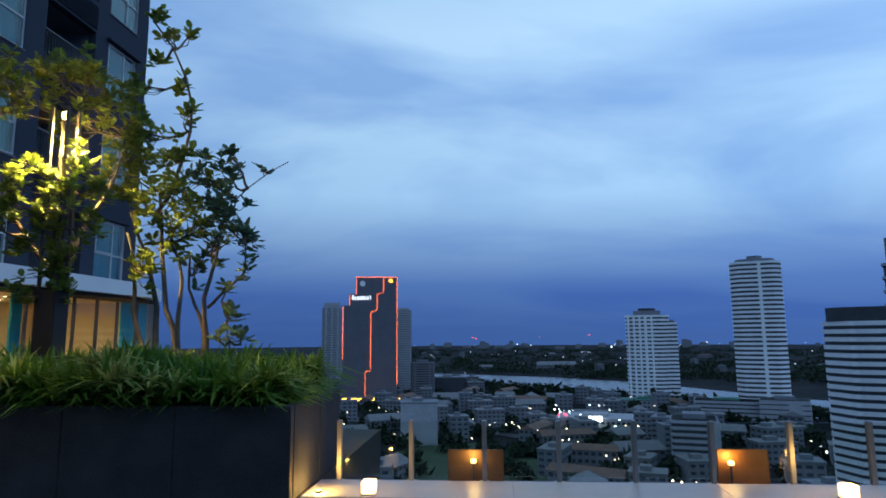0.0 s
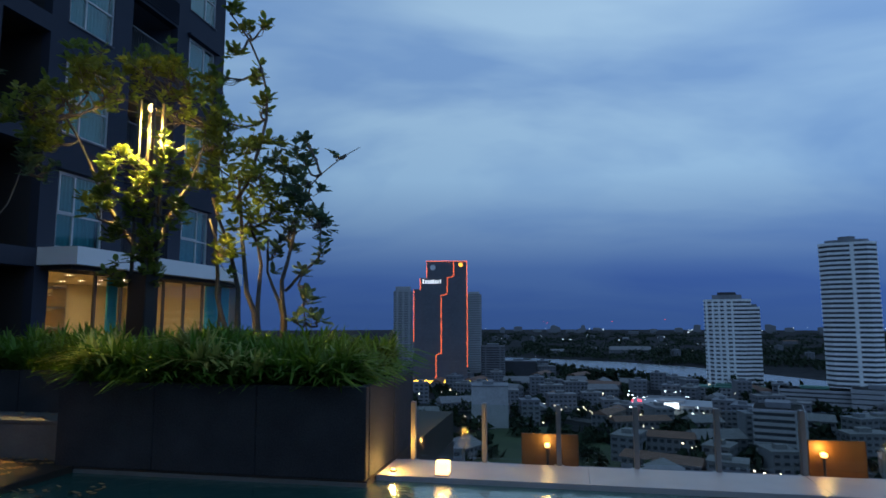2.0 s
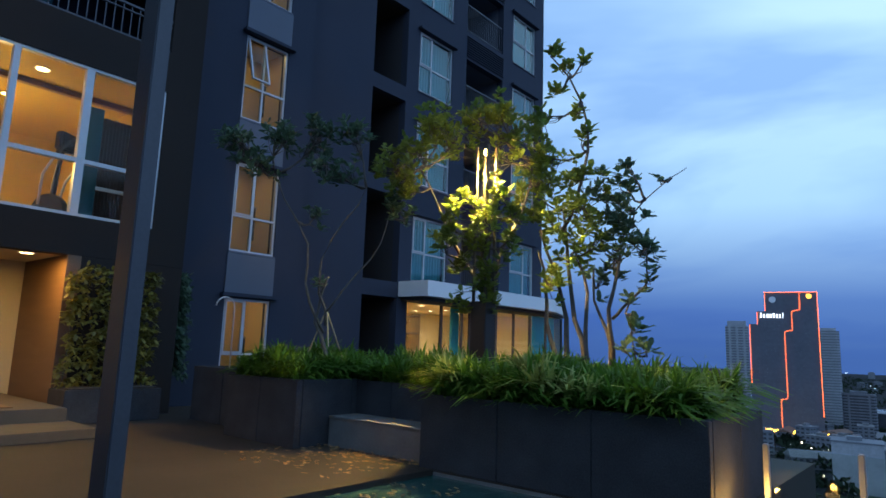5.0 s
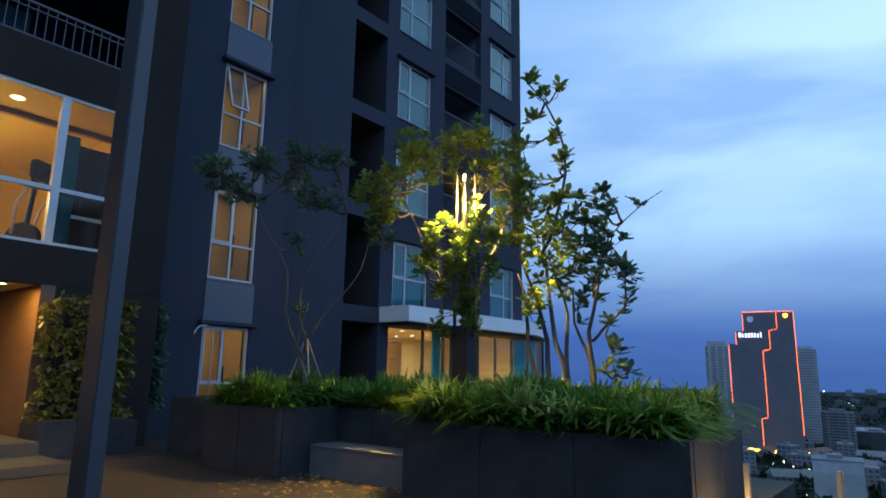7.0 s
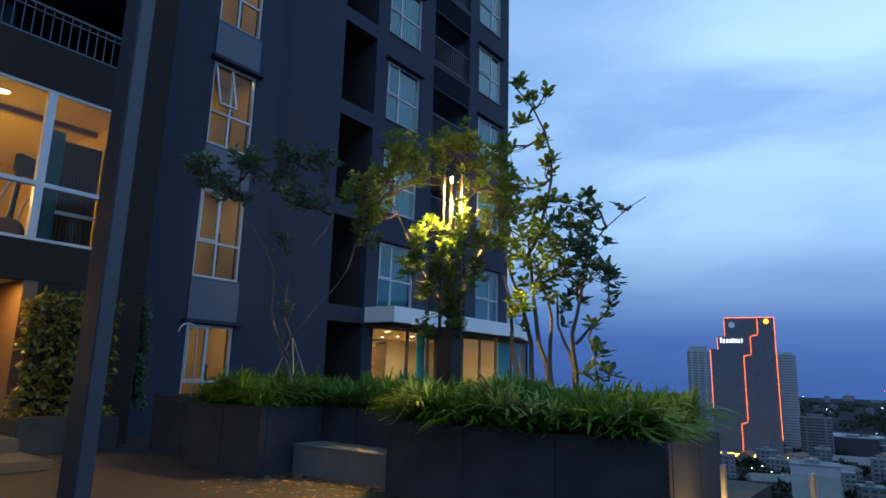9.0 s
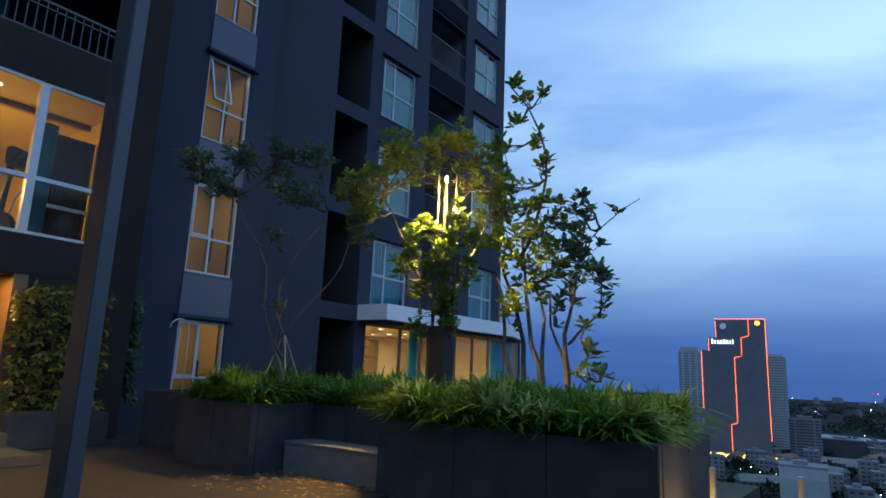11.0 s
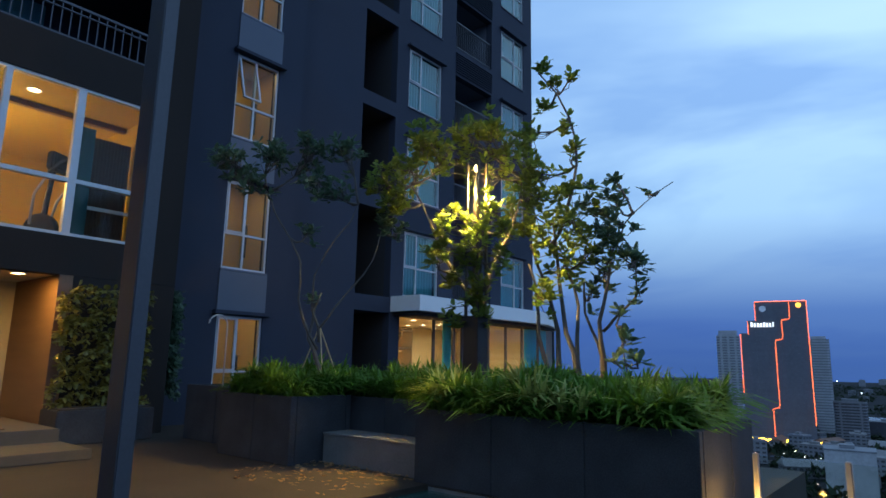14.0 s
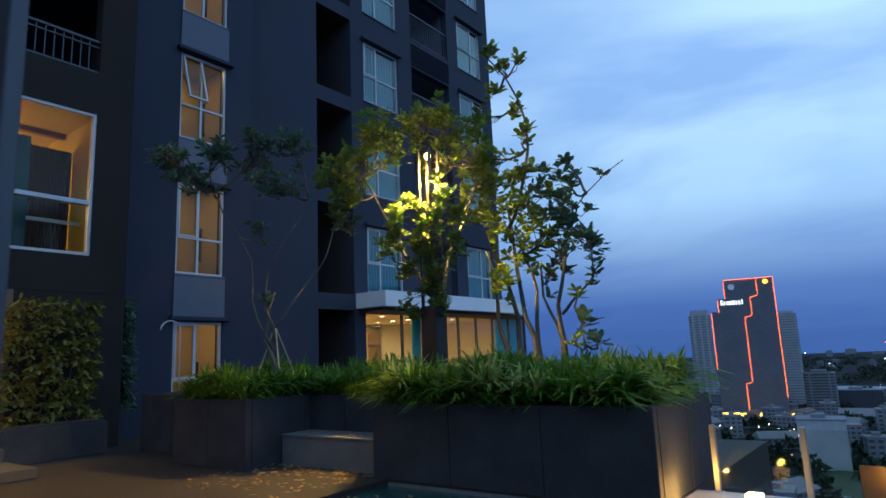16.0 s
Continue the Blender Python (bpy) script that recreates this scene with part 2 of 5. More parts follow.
def tube(bm, pts, radii, sides=8):
    rings = []
    pts = [Vector(p) for p in pts]
    for i, p in enumerate(pts):
        d = (pts[min(i + 1, len(pts) - 1)] - pts[max(i - 1, 0)]).normalized()
        side = d.cross(Vector((0, 0, 1)) if abs(d.z) < 0.9 else Vector((1, 0, 0))).normalized()
        other = d.cross(side)
        r = radii[i] if not isinstance(radii, (int, float)) else radii
        rings.append([bm.verts.new(p + (side * math.cos(a) + other * math.sin(a)) * r) for a in (2 * math.pi * k / sides for k in range(sides))])
    for a, b in zip(rings, rings[1:]):
        for k in range(sides):
            bm.faces.new((a[k], a[(k + 1) % sides], b[(k + 1) % sides], b[k]))
    bm.faces.new(rings[0][::-1])
    bm.faces.new(rings[-1])
    return bm


def disc(bm, c, r, h=0.02, sides=20):
    return tube(bm, [(c[0], c[1], c[2]), (c[0], c[1], c[2] + h)], r, sides)


def mesh_of(name, bm, mat, smooth=False):
    bmesh.ops.recalc_face_normals(bm, faces=bm.faces[:])
    me = bpy.data.meshes.new(name)
    bm.to_mesh(me)
    bm.free()
    me.materials.append(mat)
    if smooth:
        for p in me.polygons:
            p.use_smooth = True
    return me


def part(name, bm, mat, parent=None, label="", smooth=False):
    ob = new(name, bm if isinstance(bm, bpy.types.Mesh) else mesh_of(name, bm, mat, smooth))
    ob.parent = parent
    if label:
        tagged(ob, label)
    return ob


def empty(name, place=(0, 0, 0), label="", category="", group="", kind="", turn=0):
    e = new(name)
    e.empty_display_size = 0.1
    e.matrix_world = pose(*place, 0, 0, turn)
    return tagged(e, label, category, group, kind)


def thing(name, bm, mat, label="", category="", group="", kind="", smooth=False):
    return tagged(part(name, bm, mat, None, "", smooth), label, category, group, kind)


def B():
    return bmesh.new()


def wall_x(bm, xf, xb, y0, y1, z0, z1, holes):
    """A wall from xf (front) to xb with holes (y0, y1, z0, z1) through it."""
    ys = sorted({y0, y1, *[v for h in holes for v in h[:2]]})
    zs = sorted({z0, z1, *[v for h in holes for v in h[2:]]})
    solid = {}
    for i in range(len(ys) - 1):
        for j in range(len(zs) - 1):
            cy, cz = (ys[i] + ys[i + 1]) / 2, (zs[j] + zs[j + 1]) / 2
            solid[i, j] = not any(h[0] < cy < h[1] and h[2] < cz < h[3] for h in holes)

    def quad(*p):
        bm.faces.new([bm.verts.new(q) for q in p])

    for (i, j), s in solid.items():
        if not s:
            continue
        a, b, c, d = ys[i], ys[i + 1], zs[j], zs[j + 1]
        for x in (xf, xb):
            quad((x, a, c), (x, b, c), (x, b, d), (x, a, d))
        if not solid.get((i - 1, j)):
            quad((xf, a, c), (xb, a, c), (xb, a, d), (xf, a, d))
        if not solid.get((i + 1, j)):
            quad((xf, b, c), (xb, b, c), (xb, b, d), (xf, b, d))
        if not solid.get((i, j - 1)):
            quad((xf, a, c), (xb, a, c), (xb, b, c), (xf, b, c))
        if not solid.get((i, j + 1)):
            quad((xf, a, d), (xb, a, d), (xb, b, d), (xf, b, d))
    bmesh.ops.remove_doubles(bm, verts=bm.verts[:], dist=0.0005)
    return bm


def leaf_cluster(verts, faces, c, axis, n, length, width, r, droop=0.25):
    axis = Vector(axis).normalized()
    for i in range(n):
        a = i * 2.4 + r.uniform(-0.4, 0.4)
        side = axis.cross(Vector((0.3, 0.2, 1))).normalized()
        other = axis.cross(side)
        out = (side * math.cos(a) + other * math.sin(a)) * r.uniform(0.55, 1.1) + axis * r.uniform(0.25, 0.9) + Vector((0, 0, -droop * r.random()))
        out.normalize()
        s = out.cross(Vector((r.uniform(-0.4, 0.4), r.uniform(-0.4, 0.4), 1))).normalized()
        nrm = out.cross(s)
        l_, w_ = length * r.uniform(0.6, 1.15), width * r.uniform(0.75, 1.15)
        b = Vector(c) + axis * r.uniform(-0.06, 0.05)
        k = len(verts)
        fold = nrm * w_ * 0.35
        verts += [b, b + out * l_ * 0.45 + s * w_ + fold, b + out * l_ * 0.50, b + out * l_ * 0.45 - s * w_ + fold,
                  b + out * l_ * 0.8 + s * w_ * 0.75 + fold * 0.6, b + out * l_ * 0.8 - s * w_ * 0.75 + fold * 0.6, b + out * l_ - Vector((0, 0, l_ * 0.1))]
        faces += [(k, k + 1, k + 2), (k, k + 2, k + 3), (k + 1, k + 4, k + 6, k + 2), (k + 2, k + 6, k + 5, k + 3)]


# ---- terrace, pool and apartment block ----
S = 2.87           # storey height
XW, XB, XG = -12.1, -11.6, -10.6   # main facade, bay, gym front
TOP = 26.5

bm = B()
box(bm, -13.2, -4.6, -6.0, 5.45, -0.4, 0.0)
box(bm, -13.2, -1.62, 5.45, 9.2, -0.4, 0.0)
box(bm, -4.6, -1.62, 5.19, 5.45, -0.4, 0.0)
box(bm, -17.2, -6.0, 9.2, 22.4, -0.4, -0.03)
box(bm, -12.19, -6.0, 9.2, 22.4, -0.03, 0.0)
box(bm, -4.6, 7.0, -6.0, 1.6, -0.4, 0.0)
thing("floor", bm, M_DECK, "weathered grey tiled terrace deck with leaf litter beside the pool", "floor", kind="structure")

bm = B()
box(bm, -4.9, 7.4, -6.2, 6.35, -78, -1.55)
box(bm, -13.2, -1.62, 6.35, 9.2, -78, -0.41)
box(bm, -17.2, -6.0, 9.2, 22.4, -78, -0.41)
thing("wall_podium", bm, M_WALL_DARK, "tall dark podium walls below the roof terrace", "wall", kind="structure")

bm = B()
box(bm, -4.6, 7.0, 1.6, 5.45, -1.5, -1.35)
box(bm, -4.75, -4.6, 1.6, 5.45, -1.5, -0.41)
box(bm, -4.6, 7.0, 1.45, 1.6, -1.5, -0.41)
box(bm, -4.6, 7.0, 5.45, 5.6, -1.5, -0.13)
box(bm, -4.6, -1.62, 5.19, 5.449, -1.5, -0.41)
box(bm, 7.0, 7.15, 1.6, 5.45, -1.5, -0.005)
thing("pool_basin", bm, M_POOL, "teal mosaic swimming pool basin sunk in the terrace", "pool", kind="structure")

m = bpy.data.materials.new("pool_water")
m.use_nodes = True
t_ = m.node_tree
b_ = t_.nodes["Principled BSDF"]
b_.inputs["Base Color"].default_value = (0.010, 0.085, 0.072, 1)
b_.inputs["Roughness"].default_value, b_.inputs["IOR"].default_value = 0.22, 1.25
b_.inputs["Transmission Weight"].default_value = 0.35
n_ = t_.nodes.new("ShaderNodeTexNoise")
n_.inputs["Scale"].default_value, n_.inputs["Detail"].default_value = 5.0, 3
p_ = t_.nodes.new("ShaderNodeBump")
p_.inputs["Strength"].default_value, p_.inputs["Distance"].default_value = 0.6, 0.03
t_.links.new(t_.nodes.new("ShaderNodeTexCoord").outputs["Object"], n_.inputs["Vector"])
t_.links.new(n_.outputs["Fac"], p_.inputs["Height"])
t_.links.new(p_.outputs[0], b_.inputs["Normal"])
M_WATER = m
bm = B()
v = [bm.verts.new(p) for p in ((-4.6, 1.6, -0.045), (7.0, 1.6, -0.045), (7.0, 5.45, -0.045), (-4.6, 5.45, -0.045))]
bm.faces.new(v)
w = thing("pool_water", bm, M_WATER, "teal pool water with a finely rippled surface", "water", kind="structure")
w.visible_shadow = False

# pale ledge at the pool's far side, in slabs, and its gutter
ledge = empty("coping", (0, 0, 0), "pale terrazzo ledge along the pool's outer edge", "coping", kind="structure")
x = -1.615
while x < 7.0:
    bm = B()
    box(bm, x, min(x + 1.798, 7.0), 5.42, 6.05, -0.12, 0.0, 0.003)
    part("slab", bm, M_COPING, ledge)
    x += 1.8
bm = B()
box(bm, -1.615, 7.0, 6.06, 6.35, -0.5, -0.06)
part("gutter", bm, M_WALL_LIGHT, ledge)
# pale lip at the waterline below the big planter
bm = B()
box(bm, -4.41, -1.62, 5.172, 5.188, -0.10, -0.012, 0.003)
thing("trim_pool_lip", bm, M_BENCH, "thin pale stone lip at the waterline", "trim", kind="structure")
# deck kerb along the pool's side
bm = B()
box(bm, -4.72, -4.42, 1.6, 5.185, -0.06, 0.012, 0.006)
thing("pool_kerb", bm, M_DECK, "grey stone kerb between deck and pool", "kerb", kind="structure")

# glass balustrade
rail = empty("glass_railing", (0, 6.1, -0.06), "low glass railing with slim metal posts on the pool ledge", "railing")
xs = [-1.45 + 0.69 * k for k in range(13)]
for x in xs:
    bm = B()
    box(bm, x - 0.022, x + 0.022, -0.03, 0.03, 0.0, 0.60, 0.006)
    box(bm, x - 0.05, x + 0.05, -0.045, 0.045, 0.0, 0.05, 0.006)
    part("post", bm, M_POST, rail)
for a, b in zip(xs, xs[1:]):
    bm = B()
    box(bm, a + 0.03, b - 0.03, -0.005, 0.005, 0.09, 0.585)
    part("pane", bm, M_GLASS_CLEAR, rail).visible_shadow = False

# ---- the apartment block ----


def window_unit(idx, x, y0, y1, z0, z1, split, transom, glass, hood=True, opened=False, teal=True, group="apartment windows"):
    e = empty(f"window_{idx}", (x, y0, z0), "white aluminium window with sky-teal tint behind its glass in a slate wall" if teal else "white aluminium bathroom window lit amber from inside", "window", group, "structure")
    w_, h_ = y1 - y0, z1 - z0
    bm = B()
    f = 0.045
    box(bm, -0.11, -0.03, 0, f, 0, h_)
    box(bm, -0.11, -0.03, w_ - f, w_, 0, h_)
    box(bm, -0.11, -0.03, f, w_ - f, 0, f)
    box(bm, -0.11, -0.03, f, w_ - f, h_ - f, h_)
    part("window_frame", bm, M_FRAME, e)
    ys, zt = w_ * split, h_ * (1 - transom)
    bm = B()
    box(bm, -0.10, -0.035, ys - 0.022, ys + 0.022, f, h_ - f)
    part("mullion", bm, M_FRAME, e)
    bm = B()
    box(bm, -0.10, -0.036, f, ys - 0.022, zt - 0.022, zt + 0.022)
    box(bm, -0.10, -0.036, ys + 0.022, w_ - f, zt - 0.022, zt + 0.022)
    part("transom", bm, M_FRAME, e)
    for a, b, c, d, sash in ((f, ys - 0.022, f, zt - 0.022, 0), (ys + 0.022, w_ - f, f, zt - 0.022, 0), (ys + 0.022, w_ - f, zt + 0.022, h_ - f, 0), (f, ys - 0.022, zt + 0.022, h_ - f, 1)):
        if sash:
            bm = B()
            g = 0.035
            hh = d - c
            box(bm, -0.025, 0.02, a, a + g, -hh, 0)
            box(bm, -0.025, 0.02, b - g, b, -hh, 0)
            box(bm, -0.025, 0.02, a + g, b - g, -hh, -hh + g)
            box(bm, -0.025, 0.02, a + g, b - g, -g, 0)
            sa = part("sash", bm, M_FRAME, e)
            sa.matrix_local = pose(-0.03, 0, d, 0, -16 if opened else 0, 0)
            bm = B()
            box(bm, -0.006, 0.0, a + g, b - g, -hh + g, -g)
            part("pane", bm, glass, sa).visible_shadow = False
        else:
            bm = B()
            box(bm, -0.07, -0.064, a, b, c, d)
            part("pane", bm, glass, e).visible_shadow = False
    if hood:
        bm = B()
        box(bm, 0.003, 0.14, -0.12, w_ + 0.12, h_ + 0.02, h_ + 0.10, 0.01)
        part("hood", bm, M_WALL, e)
    bm = B()
    box(bm, -0.03, 0.035, -0.02, w_ + 0.02, -0.045, -0.003, 0.006)
    part("window_sill", bm, M_WALL_LIGHT, e)
    # added pleated sheet, its teal painting the sky's reflection in the glass
    if teal:
        bm = B()
        n = 28
        for k in range(n):
            ya, yb = -0.1 + (w_ + 0.2) * k / n, -0.1 + (w_ + 0.2) * (k + 1) / n
            xa, xb = -0.24 + 0.025 * (k % 2), -0.24 + 0.025 * ((k + 1) % 2)
            bm.faces.new([bm.verts.new(p) for p in ((xa, ya, -0.1), (xb, yb, -0.1), (xb, yb, h_ + 0.1), (xa, ya, h_ + 0.1))])
        part("curtain", bm, M_TEAL, e, "teal pleated sheet added for the sky tint in the glass")
    return e


SILL, WH = 3.10, 1.90
AY, BY, CY, DY = (12.97, 14.52), (15.24, 17.34), (17.97, 19.50), (11.12, 12.44)
LY = (6.91, 8.00)
levels = range(0, 8)
holes = []
for k in levels:
    z = SILL + S * k
    holes += [(*AY, z, z + WH), (*CY, z, z + WH), (*BY, z - 0.23 + 0.25, z + WH + 0.0)]
    holes += [(*DY, 3.0 + S * k + 0.01, 5.45 + S * k)]
holes.append((*DY, 0.0, 2.58))
holes.append((12.86, 20.12, 0.05, 2.52))
bm = B()
wall_x(bm, XW, XW - 0.25, 8.68, 20.12, 0.0, TOP, holes)
thing("wall_main", bm, M_WALL, "tall slate-painted facade with windows and recessed balconies", "wall", kind="structure")
bm = B()
wall_x(bm, XB, XB - 0.25, 5.90, 8.68, 0.0, TOP, [(*LY, SILL + S * k, SILL + S * k + WH) for k in range(-1, 8)])
box(bm, XW - 0.25, XB - 0.255, 8.45, 8.68, 0.0, TOP)
thing("wall_bay", bm, M_WALL, "slate-painted projecting bay with a column of lit windows", "wall", kind="structure")
bm = B()
box(bm, -24, XW - 0.26, 19.87, 20.12, 2.76, TOP)
box(bm, -24, -23.75, -7, 19.87, 0.0, TOP)
box(bm, -24, XW, 5.2, 20.12, TOP + 0.003, TOP + 0.3)
box(bm, -13.9, -13.7, 5.45, 5.91, 0, TOP)
box(bm, -13.7, -11.86, 5.91, 6.04, 0, TOP)
thing("wall_rear", bm, M_WALL_DARK, "dark rear and return walls closing the apartment block", "wall", kind="structure")

wi = 1
for k in levels:
    z = SILL + S * k
    window_unit(wi, XW, *AY, z, z + WH, 0.37, 0.55, M_GLASS)
    window_unit(wi + 1, XW, *CY, z, z + WH, 0.60, 0.55, M_GLASS)
    wi += 2
for k in range(-1, 7):
    z = SILL + S * k
    window_unit(wi, XB, *LY, z, z + WH, 0.46, 0.60, M_GLASS_FROST, True, k == 1, False, "lit bathroom windows")
    wi += 1
    e = empty(f"wall_spandrel_{wi}", (XB, LY[0], z), "lighter grey spandrel panel between lit windows", "panel", "spandrels", "structure")
    bm = B()
    box(bm, 0.004, 0.03, -0.03, LY[1] - LY[0] + 0.03, WH + 0.10, S - 0.05)
    part("panel", bm, M_WALL_LIGHT, e)
    # bathroom behind
    bm = B()
    r = [(XB - 0.26, LY[0] - 0.4), (XB - 1.7, LY[0] - 0.4), (XB - 1.7, LY[1] + 0.4), (XB - 0.26, LY[1] + 0.4)]
    za, zb = z - 0.2, z + WH + 0.35
    for (xa, ya), (xb, yb) in zip(r, r[1:]):
        bm.faces.new([bm.verts.new(p) for p in ((xa, ya, za), (xb, yb, za), (xb, yb, zb), (xa, ya, zb))])
    for zz in (za, zb):
        bm.faces.new([bm.verts.new((x, y, zz)) for x, y in r])
    thing(f"wall_bathroom_{wi}", bm, M_WARMWALL, "cream bathroom walls behind a lit window", "wall", kind="structure")
    if k < 4:
        lamp("AREA", (XB - 0.95, LY[0] + 0.55, zb - 0.03), 5.2 if k > -1 else 7.5, (1.0, 0.72, 0.34), 0.5)
        tw = empty("hanging_towel", (XB - 0.45, LY[1] - 0.30, z + 0.35), "dark towel hanging inside a lit bathroom window", "towel", "towels")
        bm = B()
        box(bm, -0.02, 0.02, -0.05, 0.05, 0, 0.75, 0.015)
        part("cloth", bm, M_CLOTH, tw)
        bm = B()
        tube(bm, [(0, -0.12, 0.76), (0, 0.12, 0.76)], 0.008, 6)
        part("rail", bm, M_FRAME, tw)

# recessed balconies with railings, slatted panels below
for k in levels:
    z = SILL + S * k
    f0 = z + 0.02
    bm = B()
    box(bm, XW - 1.6, XW - 0.255, BY[0] - 0.1, BY[1] + 0.1, f0 - 0.25, f0 - 0.01)
    box(bm, XW - 1.6, XW - 0.255, BY[0] - 0.1, BY[1] + 0.1, z + WH + 0.003, z + WH + 0.2)
    box(bm, XW - 1.75, XW - 1.6, BY[0] - 0.1, BY[1] + 0.1, f0 - 0.25, z + WH + 0.2)
    for y in (BY[0] - 0.11, BY[1] + 0.01):
        box(bm, XW - 1.6, XW - 0.255, y, y + 0.1, f0 - 0.01, z + WH)
    thing(f"wall_balcony_{k + 1}", bm, M_WALL_LIGHT, "grey walls of a recessed balcony", "wall", kind="structure")
    br = empty("balcony_railing", (XW, BY[0], f0), "grey metal balcony railing with thin upright bars", "railing", "balcony railings")
    L = BY[1] - BY[0]
    bm = B()
    box(bm, -0.10, -0.05, 0.0, L, 0.98, 1.02)
    part("top_rail", bm, M_STEEL, br)
    bm = B()
    box(bm, -0.09, -0.06, 0.0, L, 0.08, 0.11)
    part("bottom_rail", bm, M_STEEL, br)
    bar = B()
    box(bar, -0.083, -0.067, 0, 0.016, 0.11, 0.98)
    me = mesh_of("bar", bar, M_STEEL)
    for i in range(19):
        o = part("bar", me, None, br)
        o.location = (0, 0.03 + i * (L - 0.07) / 18, 0)
    lv = empty("louver_panel", (XW, BY[0], z + WH), "slatted grey louvre panel between balconies", "louvre", "louvre panels")
    slat = B()
    box(slat, 0.003, 0.05, 0.0, L, 0, 0.022)
    me = mesh_of("slat", slat, M_WALL)
    for i in range(9):
        o = part("slat", me, None, lv)
        o.location = (0, 0, 0.10 + i * 0.085)
    # balcony door glass
    dr = empty("balcony_door", (XW - 1.59, BY[0] + 0.5, f0), "dark glazed balcony door with pale frame", "door", "balcony doors")
    bm = B()
    for a, b, c, d in ((0, 0.06, 0, 1.75), (1.14, 1.2, 0, 1.75), (0.06, 1.14, 0, 0.06), (0.06, 1.14, 1.69, 1.75), (0.57, 0.63, 0.06, 1.69)):
        box(bm, 0, 0.05, a, b, c, d)
    part("door_frame", bm, M_FRAME, dr)
    bm = B()
    box(bm, 0.015, 0.025, 0.06, 1.14, 0.06, 1.69)
    part("pane", bm, M_TEAL, dr)
# dark service recesses beside the bay
bm = B()
box(bm, XW - 2.0, XW - 1.9, DY[0] - 0.1, DY[1] + 0.1, 0, TOP)
for y in (DY[0] - 0.11, DY[1] + 0.01):
    box(bm, XW - 1.9, XW - 0.255, y, y + 0.1, 0, TOP)
thing("wall_service_recess", bm, M_WALL_DARK, "dark open service recesses stacked up the facade", "wall", kind="structure")

for k in range(-1, 8):
    bm = B()
    box(bm, XW - 1.9, XW - 0.255, DY[0], DY[1], 5.46 + S * k, 6.0 + S * k - 0.13)
    thing(f"floor_recess_{k + 2}", bm, M_WALL_DARK, "dark slab across a service recess", "slab", kind="structure")
bm = B()
box(bm, -13.2, 7.2, -6.2, -6.0, -0.4, 1.2)
box(bm, 7.0, 7.2, -6.0, 6.35, -1.5, 1.2)
thing("wall_parapet", bm, M_WALL_LIGHT, "plain grey parapet closing the terrace", "wall", kind="structure")

# white canopy over the ground-floor lounge


def slab_on(bm, pts, z0, z1):
    lo, hi = ([bm.verts.new((x, y, z)) for x, y in pts] for z in (z0, z1))
    for i in range(len(pts)):
        j = (i + 1) % len(pts)
        bm.faces.new((lo[i], lo[j], hi[j], hi[i]))
    bm.faces.new(hi)
    bm.faces.new(lo[::-1])
    return bm


bm = slab_on(B(), [(-12.095, 12.48), (-11.0, 12.48), (-11.0, 19.3), (-12.095, 21.95)], 2.62, 3.04)
thing("canopy", bm, M_WHITE, "white projecting canopy band over the glazed lounge", "canopy", kind="structure")
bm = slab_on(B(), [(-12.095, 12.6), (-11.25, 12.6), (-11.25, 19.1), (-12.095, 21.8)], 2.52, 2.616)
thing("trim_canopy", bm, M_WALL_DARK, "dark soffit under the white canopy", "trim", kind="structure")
bm = B()
box(bm, -17.2, -12.1, 20.125, 21.95, 2.76, 3.0)
thing("roof_lounge", bm, M_WALL_DARK, "flat dark roof of the lounge end bay", "roof", kind="structure")

# lounge: glazing, room, downlights, shelves
gl = empty("window_lounge", (-12.2, 12.62, 0.05), "floor-to-ceiling glazing of a lit lounge", "window", kind="structure")
ys = [0.27, 1.88, 2.87, 3.30, 4.76, 5.82, 6.88, 8.0, 9.2]
for y in ys:
    bm = B()
    box(bm, -0.05, 0.03, y - 0.03, y + 0.03, 0, 2.47)
    part("mullion", bm, M_FRAME if y == 0.27 else M_STEEL, gl)
for a, b in zip(ys, ys[1:]):
    bm = B()
    box(bm, -0.012, -0.002, a + 0.03, b - 0.03, 0.0, 2.47)
    part("pane", bm, M_GLASS_CLEAR, gl).visible_shadow = False
bm = B()
box(bm, -17.2, -17.0, 12.56, 21.95, 0, 2.75)
box(bm, -17.0, -12.36, 12.56, 12.66, 0, 2.75)
box(bm, -17.0, -12.26, 21.85, 21.95, 0, 2.75)
box(bm, -17.0, -12.36, 12.66, 21.85, 2.60, 2.75)
thing("wall_lounge", bm, M_WARMWALL, "cream walls and ceiling of the ground-floor lounge", "wall", kind="structure")
bm = B()
box(bm, -17.0, -12.36, 12.66, 21.85, -0.02, 0.03)
thing("floor_lounge", bm, M_WOOD, "pale wooden lounge floor", "floor", kind="structure")
lamp("AREA", (-14.6, 14.2, 2.55), 92, IVORY, 1.6)
lamp("AREA", (-14.4, 18.4, 2.55), 110, IVORY, 1.6)


def downlight(x, y, z, r=0.085, mat=G_DOWN, group="lounge downlights"):
    e = empty("downlight", (x, y, z), "small round recessed ceiling downlight, switched on", "downlight", group)
    bm = B()
    disc(bm, (0, 0, -0.012), r, 0.01)
    part("diffuser", bm, mat, e)
    bm = B()
    tube(bm, [(r * 1.25 * math.cos(a), r * 1.25 * math.sin(a), -0.008) for a in [2 * math.pi * i / 20 for i in range(21)]], 0.012, 6)
    part("trim_ring", bm, M_WHITE, e)
    return e


